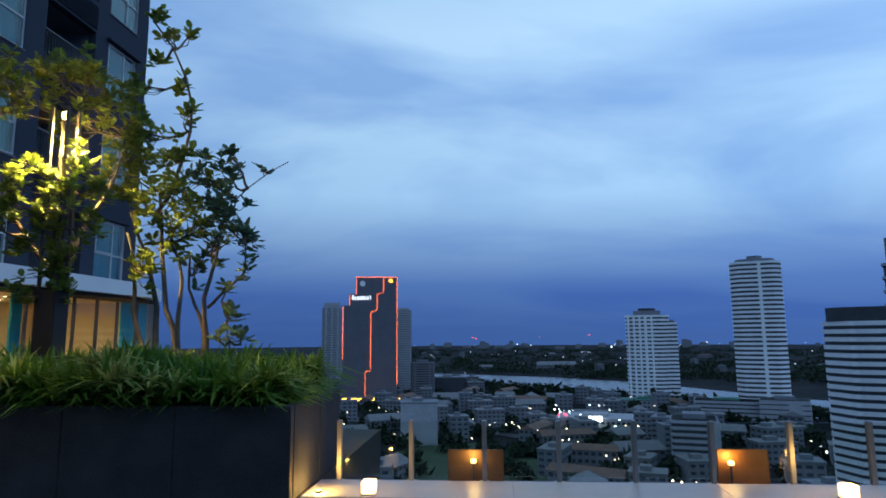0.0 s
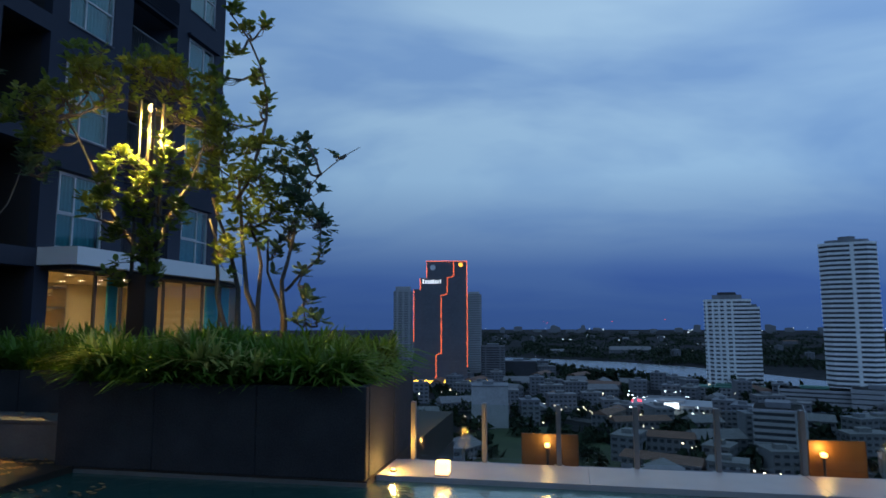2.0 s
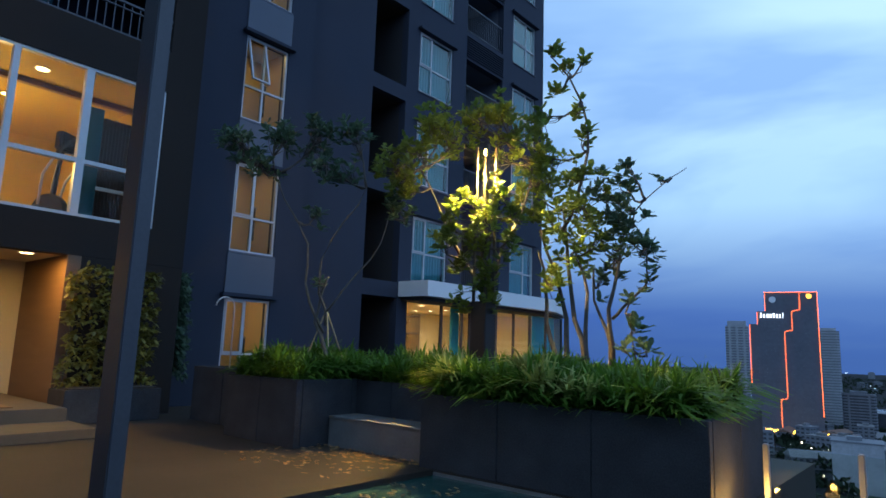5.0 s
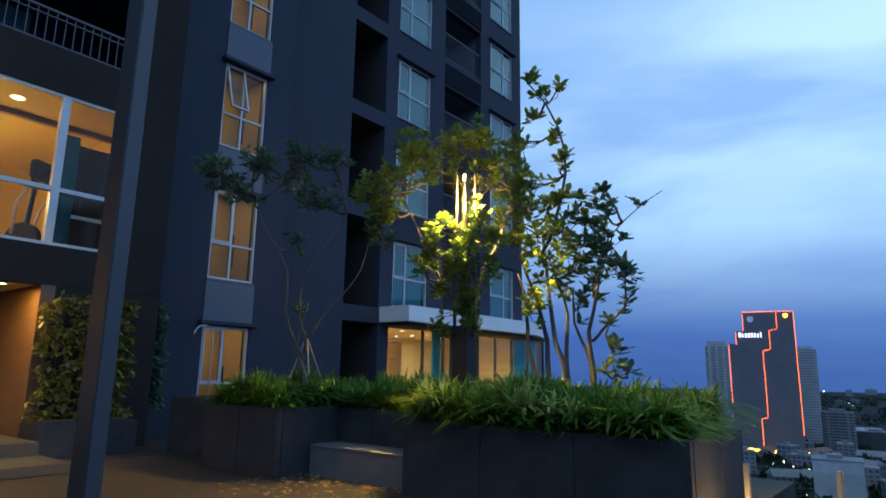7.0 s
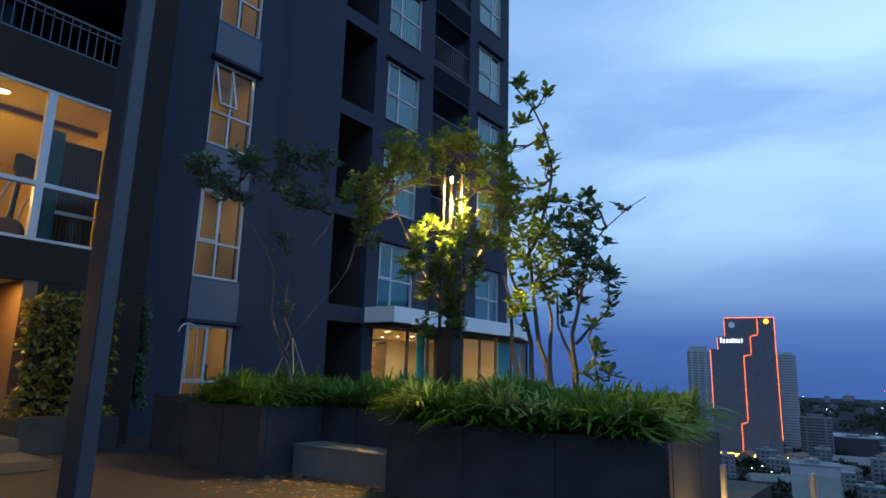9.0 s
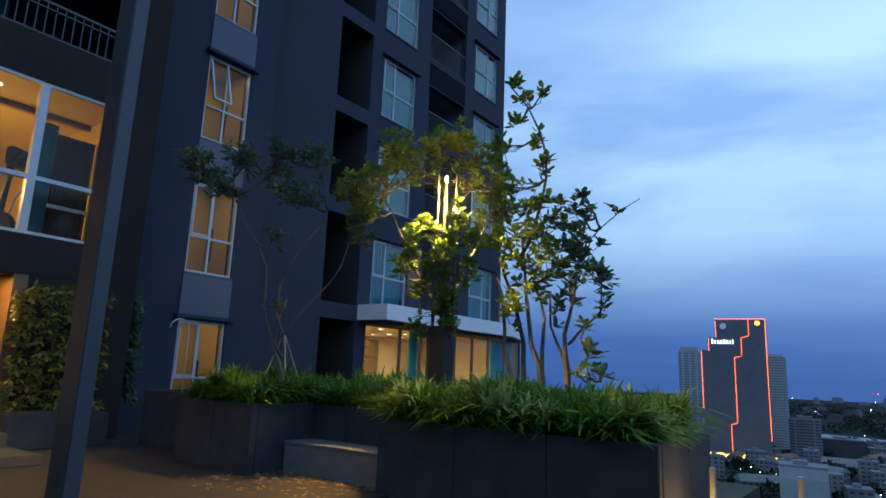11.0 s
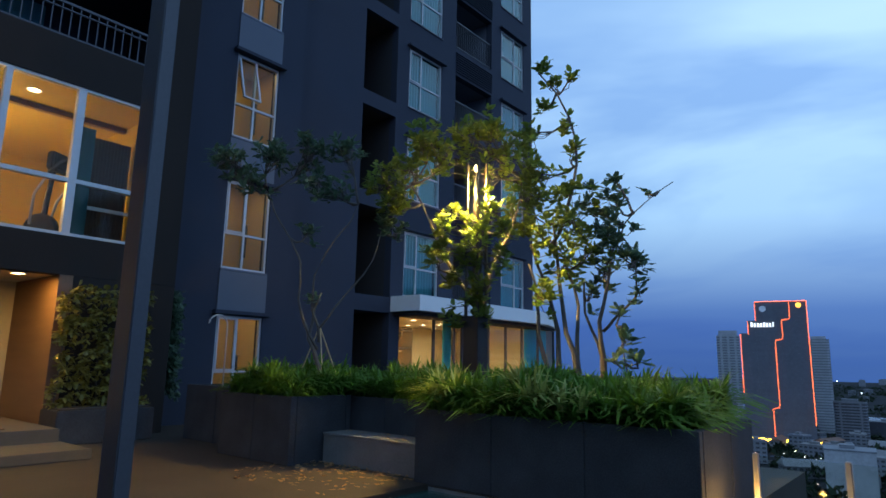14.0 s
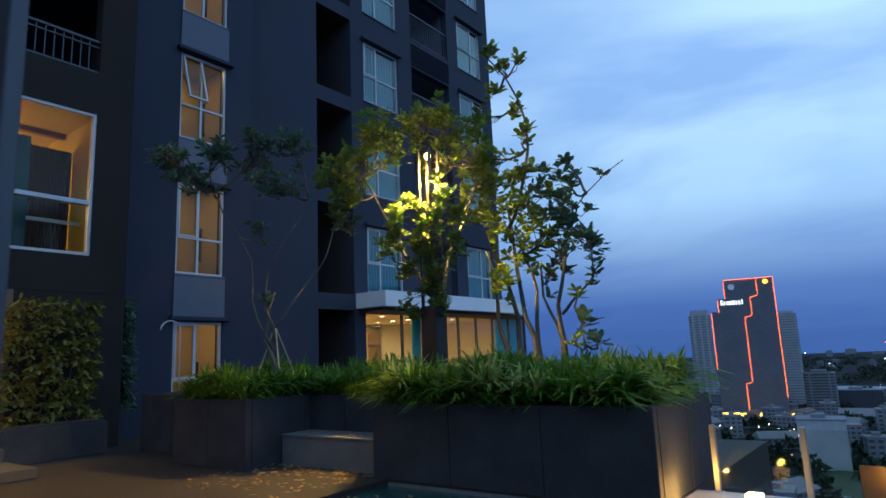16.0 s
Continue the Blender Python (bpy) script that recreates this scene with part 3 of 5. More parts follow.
for i in range(5):
    downlight(-12.9 - 0.75 * i, 13.4, 2.6)
    downlight(-12.9 - 0.75 * i, 15.2, 2.6)
    downlight(-12.9 - 0.75 * i, 17.4, 2.6)
    downlight(-12.9 - 0.75 * i, 19.0, 2.6)
for y0, n in ((12.92, 5), (16.9, 5)):
    sh = empty("shelf_unit", (-12.45 if n == 5 and y0 < 14 else -16.4, y0, 0.03), "pale wooden open shelf unit in the lounge", "shelf", "lounge shelves")
    for y in (0.0, 0.9):
        bm = B()
        box(bm, -0.4, 0.0, y, y + 0.03, 0, 2.2)
        part("side_panel", bm, M_WOOD, sh)
    for i in range(n):
        bm = B()
        box(bm, -0.4, 0.0, 0.03, 0.9, 0.1 + i * 0.5, 0.13 + i * 0.5)
        part("shelf", bm, M_WOOD, sh)
cu = B()
for k in range(40):
    ya, yb = 20.2 + 1.6 * k / 40, 20.2 + 1.6 * (k + 1) / 40
    xa, xb = -12.55 + 0.05 * (k % 2), -12.55 + 0.05 * ((k + 1) % 2)
    cu.faces.new([cu.verts.new(p) for p in ((xa, ya, 0.04), (xb, yb, 0.04), (xb, yb, 2.55), (xa, ya, 2.55))])
thing("lounge_curtain", cu, M_TEAL_BRIGHT, "turquoise pleated curtain at the end of the lounge glazing", "curtain")
cu = B()
for k in range(24):
    ya, yb = 15.35 + 0.4 * k / 24, 15.35 + 0.4 * (k + 1) / 24
    xa, xb = -12.55 + 0.05 * (k % 2), -12.55 + 0.05 * ((k + 1) % 2)
    cu.faces.new([cu.verts.new(p) for p in ((xa, ya, 0.04), (xb, yb, 0.04), (xb, yb, 2.55), (xa, ya, 2.55))])
thing("lounge_curtain", cu, M_TEAL_BRIGHT, "narrow turquoise curtain gathered behind the lounge glass", "curtain")

# ---- gym over the lobby ----
bm = B()
wall_x(bm, XG, XG - 0.25, -6.0, 5.45, 2.49, TOP, [(-2.0, 4.85, 3.10, 5.56), (-2.0, 4.85, 6.30, 8.0), (-2.0, 4.85, 9.2, 10.9)])
box(bm, XG - 3.2, XG - 0.255, 5.2, 5.45, 0.0, TOP)
box(bm, XG - 0.25, XG - 0.003, 3.803, 5.45, 0.0, 2.487)
thing("wall_gym", bm, M_WALL_BROWN, "dark grey wall with the large gym window above the lobby", "wall", kind="structure")
gw = empty("window_gym", (XG, -2.0, 3.10), "large white-framed gym window lit warm from inside", "window", kind="structure")
ys = [0.0, 1.15, 2.3, 3.45, 4.58, 5.61, 6.85]
for y in ys:
    bm = B()
    w2 = 0.045 if y != 5.61 else 0.06
    box(bm, -0.14, -0.02, max(0, y - w2), min(6.85, y + w2), 0.05, 2.41)
    part("mullion", bm, M_FRAME, gw)
for z in (0.0, 0.86, 2.41):
    bm = B()
    box(bm, -0.135, -0.025, 0, 6.85, z, z + (0.07 if z == 0.86 else 0.05))
    part("transom", bm, M_FRAME, gw)
for a, b in zip(ys, ys[1:]):
    for c, d in ((0.05, 0.86), (0.93, 2.41)):
        bm = B()
        box(bm, -0.085, -0.075, a + 0.05, b - 0.05, c, d)
        part("pane", bm, M_GLASS_CLEAR, gw).visible_shadow = False
bm = B()
box(bm, -16.2, -16.0, -3.0, 5.19, 2.75, 5.8)
box(bm, -16.0, -10.86, -3.1, -3.0, 2.75, 5.8)
box(bm, -16.0, -10.86, 5.02, 5.19, 2.75, 5.8)
thing("wall_gym_room", bm, M_GYM, "cream walls of the lit gym", "wall", kind="structure")
bm = B()
box(bm, -16.0, -10.86, -3.0, 5.02, 5.65, 5.8)
thing("ceiling_gym", bm, M_GYM, "cream gym ceiling with downlights", "ceiling", kind="structure")
bm = B()
box(bm, -16.0, -10.86, -3.0, 5.02, 2.77, 2.87)
thing("floor_gym", bm, M_WOOD, "brown timber gym floor", "floor", kind="structure")
bm = B()
box(bm, -12.32, -12.2, -3.0, 5.0, 5.55, 5.645)
thing("trim_gym_beam", bm, M_BROWN, "brown ceiling beams in the gym", "trim", kind="structure")
lamp("POINT", (-13.0, 3.0, 4.3), 70, (1.0, 0.62, 0.18), 0.25)
lamp("POINT", (-14.2, 0.6, 4.3), 105, (1.0, 0.60, 0.16), 0.25)
for x in (-11.6, -13.4, -15.2):
    for y in (-0.4, 1.4, 3.2):
        downlight(x, y, 5.65, 0.09, G_DOWN_WARM, "gym downlights")
bm = B()
for k in range(24):
    ya, yb = 3.78 + 0.30 * k / 24, 3.78 + 0.30 * (k + 1) / 24
    xa, xb = -11.2 + 0.06 * (k % 2), -11.2 + 0.06 * ((k + 1) % 2)
    bm.faces.new([bm.verts.new(p) for p in ((xa, ya, 2.88), (xb, yb, 2.88), (xb, yb, 5.1), (xa, ya, 5.1))])
thing("gym_sheet", bm, M_TEAL, "dark teal curtain at the side of the gym window", "curtain")


# dark pleated sheet added to stand for the gym's dim, reflecting end
bm = B()
for k in range(30):
    ya, yb = 4.12 + 0.88 * k / 30, 4.12 + 0.88 * (k + 1) / 30
    xa, xb = -11.9 + 0.06 * (k % 2), -11.9 + 0.06 * ((k + 1) % 2)
    bm.faces.new([bm.verts.new(p) for p in ((xa, ya, 2.88), (xb, yb, 2.88), (xb, yb, 5.2), (xa, ya, 5.2))])
thing("gym_sheet", bm, M_CLOTH, "dark brown sheet added for the gym's dim reflecting end", "curtain")


def elliptical(x, y, turn):
    e = empty("elliptical_trainer", (x, y, 2.87), "dark elliptical trainer standing behind the gym window", "exercise machine", "gym machines", "", turn)
    bm = B()
    box(bm, -0.65, 0.65, -0.05, 0.05, 0.02, 0.12, 0.02)
    box(bm, -0.68, -0.58, -0.3, 0.3, 0.0, 0.08, 0.02)
    box(bm, 0.58, 0.68, -0.3, 0.3, 0.0, 0.08, 0.02)
    part("base", bm, M_BLACK, e)
    bm = B()
    tube(bm, [(0.3, -0.06, 0.42), (0.3, 0.06, 0.42)], 0.30, 28)
    part("flywheel_cover", bm, M_BLACK, e)
    bm = B()
    tube(bm, [(0.3, 0, 0.3), (0.25, 0, 1.0), (0.2, 0, 1.45)], [0.05, 0.045, 0.04], 10)
    part("mast", bm, M_BLACK, e)
    bm = B()
    box(bm, 0.04, 0.18, -0.23, 0.23, 1.44, 1.76, 0.03)
    console = part("console", bm, M_BLACK, e, "black display console")
    bm = B()
    box(bm, 0.028, 0.038, -0.16, 0.16, 1.52, 1.72, 0.003)
    part("screen", bm, M_CITY_DARK, console)
    for s in (-1, 1):
        bm = B()
        tube(bm, [(0.35, 0.2 * s, 0.5), (0.28, 0.26 * s, 1.0), (0.05, 0.28 * s, 1.35), (-0.1, 0.24 * s, 1.52)], 0.022, 8)
        arm = part("arm", bm, M_FRAME, e, "pale steel moving arm", True)
        bm = B()
        tube(bm, [(0.05, 0.28 * s, 1.352), (-0.12, 0.24 * s, 1.55), (-0.16, 0.16 * s, 1.60)], 0.032, 8)
        part("grip", bm, M_BLACK, arm, "black foam grip", True)
        bm = B()
        box(bm, -0.55, 0.05, 0.10 * s - 0.06, 0.10 * s + 0.06, 0.28, 0.33, 0.015)
        part("pedal", bm, M_BLACK, e)
    return e


elliptical(-11.45, 3.76, 212)
elliptical(-11.6, 2.3, 212)
elliptical(-11.6, 0.9, 212)
bm = B()
box(bm, -11.30, -11.26, 3.75, 4.95, 3.72, 3.78)
thing("gym_barre", bm, M_FRAME, "white horizontal bar fixed inside the gym window", "bar")

# balconies over the gym
for k, z in enumerate((6.30, 9.2)):
    bm = B()
    box(bm, XG - 2.6, XG - 2.5, -2.1, 5.19, z - 0.6, z + 2.0)
    box(bm, XG - 2.5, XG - 0.255, -2.1, 5.19, z - 0.6, z - 0.45)
    box(bm, XG - 2.5, XG - 0.255, -2.1, 5.19, z + 1.75, z + 2.0)
    thing(f"wall_gym_balcony_{k + 1}", bm, M_WALL, "dark recessed balcony above the gym", "wall", kind="structure")
    br = empty("balcony_railing", (XG, -2.0, z), "grey metal railing with upright bars above the gym", "railing", "balcony railings")
    for nm, a, b in (("top_rail", 0.58, 0.62), ("mid_rail", 0.48, 0.50), ("bottom_rail", 0.02, 0.05)):
        bm = B()
        box(bm, -0.09, -0.045, 0, 6.85, a, b)
        part(nm, bm, M_STEEL, br)
    bar = B()
    box(bar, -0.075, -0.058, 0, 0.017, 0.05, 0.58)
    me = mesh_of("bar", bar, M_STEEL)
    for i in range(49):
        part("bar", me, None, br).location = (0, 0.05 + i * 0.138, 0)
    bm = B()
    box(bm, XG - 2.49, XG - 2.44, 2.2, 3.6, z - 0.44, z + 1.6)
    thing("balcony_door", bm, M_TEAL, "dim bluish balcony door behind the railing", "door", "balcony doors")

# plain unseen wall closing the terrace behind, added to hold back sky light
bm = B()
box(bm, XG - 0.25, 12.0, -7.0, -6.01, -0.05, 6.0)
thing("wall_sky_blocker", bm, M_WALL, "unseen plain dark wall closing the terrace, added to block sky light", "wall", kind="structure")
# ---- lobby under the gym ----
bm = B()
box(bm, -12.7, -12.5, -6.0, 3.6, 0, 2.49)
thing("wall_lobby_back", bm, M_WARMWALL, "cream lobby wall lit by warm downlights", "wall", kind="structure")
bm = B()
box(bm, -12.7, XG, 3.6, 3.8, 0, 2.487)
thing("wall_lobby_side", bm, M_BROWN, "brown panelled lobby side wall", "wall", kind="structure")
bm = B()
box(bm, -13.3, XG - 0.255, -6.0, 3.6, 2.49, 2.7)
thing("ceiling_lobby", bm, M_WARMWALL, "cream lobby soffit with a round downlight", "ceiling", kind="structure")
for y in (3.15, 0.9, -1.4):
    downlight(-10.95, y, 2.487, 0.085, G_DOWN_WARM, "lobby downlights")
lamp("AREA", (-10.66, 3.15, 2.44), 25, AMBER, 0.3)
lamp("AREA", (-11.6, -0.4, 2.44), 50, AMBER, 0.5)
bm = B()
box(bm, -9.5, -8.5, -6.0, 3.5, 0.0, 0.12, 0.01)
thing("step_lower", bm, M_STONE, "low grey stone lobby step", "step", kind="structure")
bm = B()
box(bm, -12.49, -9.45, -6.0, 3.45, 0.0, 0.29, 0.01)
thing("step_upper", bm, M_STONE, "pale stone lobby landing", "step", kind="structure")
bm = B()
box(bm, -11.6, -9.75, -2.4, 2.9, 0.291, 0.303, 0.004)
thing("door_mat", bm, M_BROWN, "brown door mat on the lobby landing", "mat")
lp = empty("lobby_plant", (-12.1, 2.72, 0.291), "small leafy plant in a dark pot by the lobby wall", "plant")
bm = B()
tube(bm, [(0, 0, 0), (0, 0, 0.10), (0, 0, 0.12)], [0.09, 0.12, 0.125], 16)
part("pot", bm, M_BLACK, lp, "dark round pot", True)
verts, faces = [], []
r0 = random.Random(77)
for _ in range(26):
    leaf_cluster(verts, faces, (r0.uniform(-0.1, 0.1), r0.uniform(-0.1, 0.1), 0.14 + r0.uniform(0, 0.14)), (r0.uniform(-0.5, 0.5), r0.uniform(-0.5, 0.5), 1), 5, 0.10, 0.022, r0)
me = bpy.data.meshes.new("leaves")
me.from_pydata([tuple(v) for v in verts], [], faces)
me.materials.append(M_CREEPER)
part("leaves", me, None, lp)
# corner column
col = empty("steel_post", (-2.16, 0.93, 0), "slim grey painted steel post standing on the deck", "post")
bm = B()
box(bm, -0.058, 0.058, -0.027, 0.027, 0.012, 3.3, 0.004)
part("shaft", bm, M_STEEL, col)
bm = B()
box(bm, -0.11, 0.11, -0.09, 0.09, 0.0, 0.012, 0.003)
part("base_plate", bm, M_STEEL, col)
for sx in (-0.085, 0.085):
    for sy in (-0.06, 0.06):
        bm = B()
        disc(bm, (sx, sy, 0.012), 0.009, 0.012, 6)
        part("bolt", bm, M_STEEL, col)

# ---- planters, bench, lamp, trees ----
rnd = random.Random(7)


def planter(name, x0, x1, y0, y1, h, label, wall=0.09, panel=1.0):
    e = empty(name, (x0, y0, 0), label, "planter", "terrace planters")
    w_, d_ = x1 - x0, y1 - y0
    def run(length, make):
        n = max(1, round(length / panel))
        for i in range(n):
            make(length * i / n + (0.002 if i else 0), length * (i + 1) / n - 0.002)
    def front(a, b, y):
        bm = B()
        box(bm, a, b, y, y + wall, 0.0, h, 0.006)
        part("panel", bm, M_PLANTER, e)
    def side(a, b, x):
        bm = B()
        box(bm, x, x + wall, a + wall + 0.003, min(b + wall, d_ - wall - 0.003), 0.0, h, 0.006)
        part("panel", bm, M_PLANTER, e)
    run(w_, lambda a, b: front(a, b, 0.0))
    run(w_, lambda a, b: front(a, b, d_ - wall))
    run(d_ - wall, lambda a, b: side(a, b, 0.0))
    run(d_ - wall, lambda a, b: side(a, b, w_ - wall))
    bm = B()
    n = 10
    grid = [[bm.verts.new((wall + (w_ - 2 * wall) * i / n, wall + (d_ - 2 * wall) * j / n, h - 0.06 + rnd.uniform(-0.02, 0.03))) for j in range(n + 1)] for i in range(n + 1)]
    for i in range(n):
        for j in range(n):
            bm.faces.new((grid[i][j], grid[i + 1][j], grid[i + 1][j + 1], grid[i][j + 1]))
    part("soil", bm, M_SOIL, e)
    return e


planter("planter", -4.635, -1.64, 5.2, 6.85, 0.765, "dark stone-clad planter filled with strap-leaved plants by the pool")
planter("planter", -7.90, -6.36, 4.86, 5.85, 0.815, "dark stone-clad planter beside the bench")
planter("planter", -7.90, -2.60, 6.86, 8.7, 0.78, "long dark planter bed with trees")
planter("planter", -7.90, -4.655, 5.86, 6.85, 0.80, "dark planter bed behind the bench")
planter("planter", -9.7, -7.95, 5.35, 6.1, 0.84, "black low planter in the shade by the wall")

bench = empty("bench", (-6.33, 5.36, 0), "grey rendered bench block set between the planters", "bench")
bm = B()
box(bm, 0.0, 1.675, 0.01, 0.485, 0.0, 0.335, 0.006)
part("base", bm, M_BENCH, bench)
bm = B()
box(bm, -0.005, 1.675, 0.0, 0.49, 0.337, 0.368, 0.006)
part("seat", bm, M_BENCH, bench)


def blades(n, area, z, length, lean, width, seed, edge=0.0):
    """Tufts of arching strap leaves as plain vertex lists."""
    r = random.Random(seed)
    verts, faces = [], []
    x0, x1, y0, y1 = area
    for _ in range(n):
        cx, cy = r.uniform(x0, x1), r.uniform(y0, y1)
        lift = edge * (r.random() ** 1.4) * (0.75 + 0.9 * noise.noise(Vector((cx * 1.5, cy * 1.5, 3.0 + seed))))
        size = 0.95 + 0.45 * noise.noise(Vector((cx * 1.8, cy * 1.8, seed))) + r.uniform(-0.15, 0.15)
        for _ in range(r.randint(13, 19)):
            a = r.uniform(0, 2 * math.pi)
            l_ = length * size * r.uniform(0.6, 1.15)
            ln = lean * r.uniform(0.2, 1.2)
            w_ = width * r.uniform(0.7, 1.2)
            d = Vector((math.cos(a), math.sin(a), 0))
            s = Vector((-d.y, d.x, 0))
            base = Vector((cx + r.uniform(-0.03, 0.03), cy + r.uniform(-0.03, 0.03), z + lift))
            k0 = len(verts)
            for i, f in enumerate((0, 0.35, 0.7, 1.0)):
                p = base + d * (l_ * ln * f ** 1.5) + Vector((0, 0, l_ * (f - ln * 0.80 * f * f)))
                ww = w_ * (0.55, 1.0, 0.8, 0.06)[i]
                verts += [p - s * ww, p + s * ww + Vector((0, 0, w_ * 0.25))]
            for i in range(3):
                faces.append((k0 + 2 * i, k0 + 2 * i + 1, k0 + 2 * i + 3, k0 + 2 * i + 2))
    return verts, faces


def foliage(name, data, mat, label, category="plant", kind="stuff", group=""):
    me = bpy.data.meshes.new(name)
    me.from_pydata([tuple(v) for v in data[0]], [], data[1])
    me.materials.append(mat)
    for p in me.polygons:
        p.use_smooth = True
    return tagged(new(name, me), label, category, group, kind)


foliage("strap_leaf_plants", blades(760, (-4.55, -1.80, 5.26, 6.78), 0.70, 0.42, 1.05, 0.0185, 1, 0.26), M_GRASS, "dense green strap-leaved plants overhanging the big planter")
foliage("strap_leaf_plants", blades(330, (-7.80, -6.42, 4.93, 5.80), 0.77, 0.35, 1.0, 0.0165, 2, 0.27), M_GRASS, "dense green strap-leaved plants beside the bench")
foliage("strap_leaf_plants", blades(760, (-7.65, -2.75, 6.95, 8.6), 0.71, 0.36, 1.0, 0.0165, 3, 0.30), M_GRASS, "green strap-leaved plants under the trees")
foliage("strap_leaf_plants", blades(400, (-7.75, -4.75, 5.92, 6.8), 0.74, 0.36, 1.0, 0.0165, 4, 0.30), M_GRASS, "green strap-leaved plants behind the bench")
# clumps at the edge have lamplight painted into their pale leaf colour
for x, y, z, sd in ((-4.42, 5.30, 0.84, 11), (-4.15, 5.28, 0.88, 12), (-3.15, 5.27, 0.84, 13), (-4.85, 5.98, 0.92, 14), (-2.80, 5.28, 0.84, 15), (-3.45, 5.5, 1.0, 16)):
    foliage("lamplit_variegated_plant", blades(5, (x - 0.14, x + 0.14, y - 0.05, y + 0.05), z, 0.40, 0.9, 0.019, sd), M_GRASS_PALE, "pale variegated strap-leaved plant at the planter's edge, lamplight put into its leaf colour", "plant", "", "variegated plants")

# garden lamp of four rods on a dark box
LX, LY_ = -5.10, 6.93
gp = empty("garden_lamp", (LX, LY_, 0.74), "tall black garden lamp with four rods and a glowing warm bulb", "lamp")
bm = B()
box(bm, -0.125, 0.125, -0.125, 0.125, 0.0, 1.16, 0.008)
part("base_box", bm, M_BLACK, gp)
for sx in (-0.098, 0.098):
    for sy in (-0.098, 0.098):
        bm = B()
        box(bm, sx - 0.018, sx + 0.018, sy - 0.018, sy + 0.018, 1.16, 3.36, 0.003)
        part("rod", bm, M_ROD, gp)
bm = B()
tube(bm, [(0, 0, 3.24), (0, 0, 3.26), (0, 0, 3.30), (0, 0, 3.33)], [0.03, 0.045, 0.045, 0.03], 14)
part("bulb", bm, G_BULB, gp, "glowing warm bulb", True)
bm = B()
tube(bm, [(0, 0, 1.16), (0, 0, 3.15)], 0.012, 8)
part("stem", bm, M_STEEL, gp)
for z in (1.9, 2.5):
    bm = B()
    for s in (-1, 1):
        box(bm, -0.08, 0.08, s * 0.098 - 0.008, s * 0.098 + 0.008, z, z + 0.016)
        box(bm, s * 0.098 - 0.008, s * 0.098 + 0.008, -0.08, 0.08, z, z + 0.016)
    part("brace", bm, M_STEEL, gp)
lamp("SPOT", (LX + 0.03, LY_ - 0.04, 3.99), 1300, (1.0, 0.66, 0.20), 0.04, (LX + 0.06, LY_ - 0.22, 2.9), 128)
# extra point below the bulb, added to brighten the leaves around the rods
lamp("POINT", (LX + 0.03, LY_ - 0.04, 3.62), 150, (1.0, 0.66, 0.20), 0.05)


def tree(label, base, stems, masses, seed, leaf=(0.17, 0.035), mat=None, stakes=False, per=9):
    """stems: (foot offset, bend, top, radius); masses: (centre, spread, clusters) fed by limbs from the nearest stem."""
    r = random.Random(seed)
    base = Vector(base)
    e = empty("tree", base, label, "tree", "terrace trees")
    bm = B()
    spine = []
    for foot, bend, top, rad in stems:
        f, b, t = Vector(foot), Vector(bend), Vector(top)
        pts = []
        for i in range(9):
            u = i / 8
            p = f * (1 - u) ** 2 + b * 2 * u * (1 - u) + t * u * u
            wob = (0.05 if not stakes else 0.09) * math.sin(u * 7.0 + foot[0] * 9 + top[0] * 5) * min(1, 3 * u) * (1 if rad > 0.02 else 0.5)
            pts.append(p + Vector((wob + r.uniform(-1, 1) * (0.045 if stakes else 0.02), 0.6 * wob + r.uniform(-1, 1) * 0.02, r.uniform(-1, 1) * 0.02)) * (0 if i == 0 else 1))
        tube(bm, pts, [rad * (1 - 0.62 * i / 8) for i in range(9)], 8)
        spine += pts[2:]
    verts, faces = [], []
    for c, spread, n in masses:
        c = Vector(c)
        root = min(spine, key=lambda p: (p - c).length + max(0, p.z - c.z) * 1.5)
        mid = root.lerp(c, 0.55) + Vector((r.uniform(-0.08, 0.08), r.uniform(-0.08, 0.08), -0.08))
        limb = [root, root.lerp(mid, 0.5) + Vector((0, 0, -0.03)), mid, mid.lerp(c, 0.6), c]
        tube(bm, limb, [0.022, 0.018, 0.015, 0.011, 0.006], 6)
        for _ in range(n):
            q = c + Vector((r.gauss(0, 1) * spread[0], r.gauss(0, 1) * spread[1], r.gauss(0, 1) * spread[2])) * 0.55
            s0 = limb[r.choice((2, 3, 4))]
            m_ = s0.lerp(q, 0.5) + Vector((r.uniform(-0.05, 0.05), r.uniform(-0.05, 0.05), -0.04))
            tube(bm, [s0, m_, q], [0.008, 0.006, 0.004], 5)
            leaf_cluster(verts, faces, q, (q - m_) + Vector((0, 0, 0.12)), per, leaf[0], leaf[1], r)
    part("trunk", bm, M_BARK, e, "", True)
    me = bpy.data.meshes.new("crown")
    me.from_pydata([tuple(v) for v in verts], [], faces)
    me.materials.append(mat or M_LEAF)
    part("crown", me, None, e)
    if stakes:
        for dx, dy in ((-0.45, -0.1), (0.4, -0.2), (0.1, 0.45)):
            bm = B()
            tube(bm, [(dx, dy, 0), (0.02 * (1 if dx > 0 else -1), 0, 1.0)], 0.009, 7)
            part("stake", bm, M_WOOD, e, "slanting timber support stake")
    return e


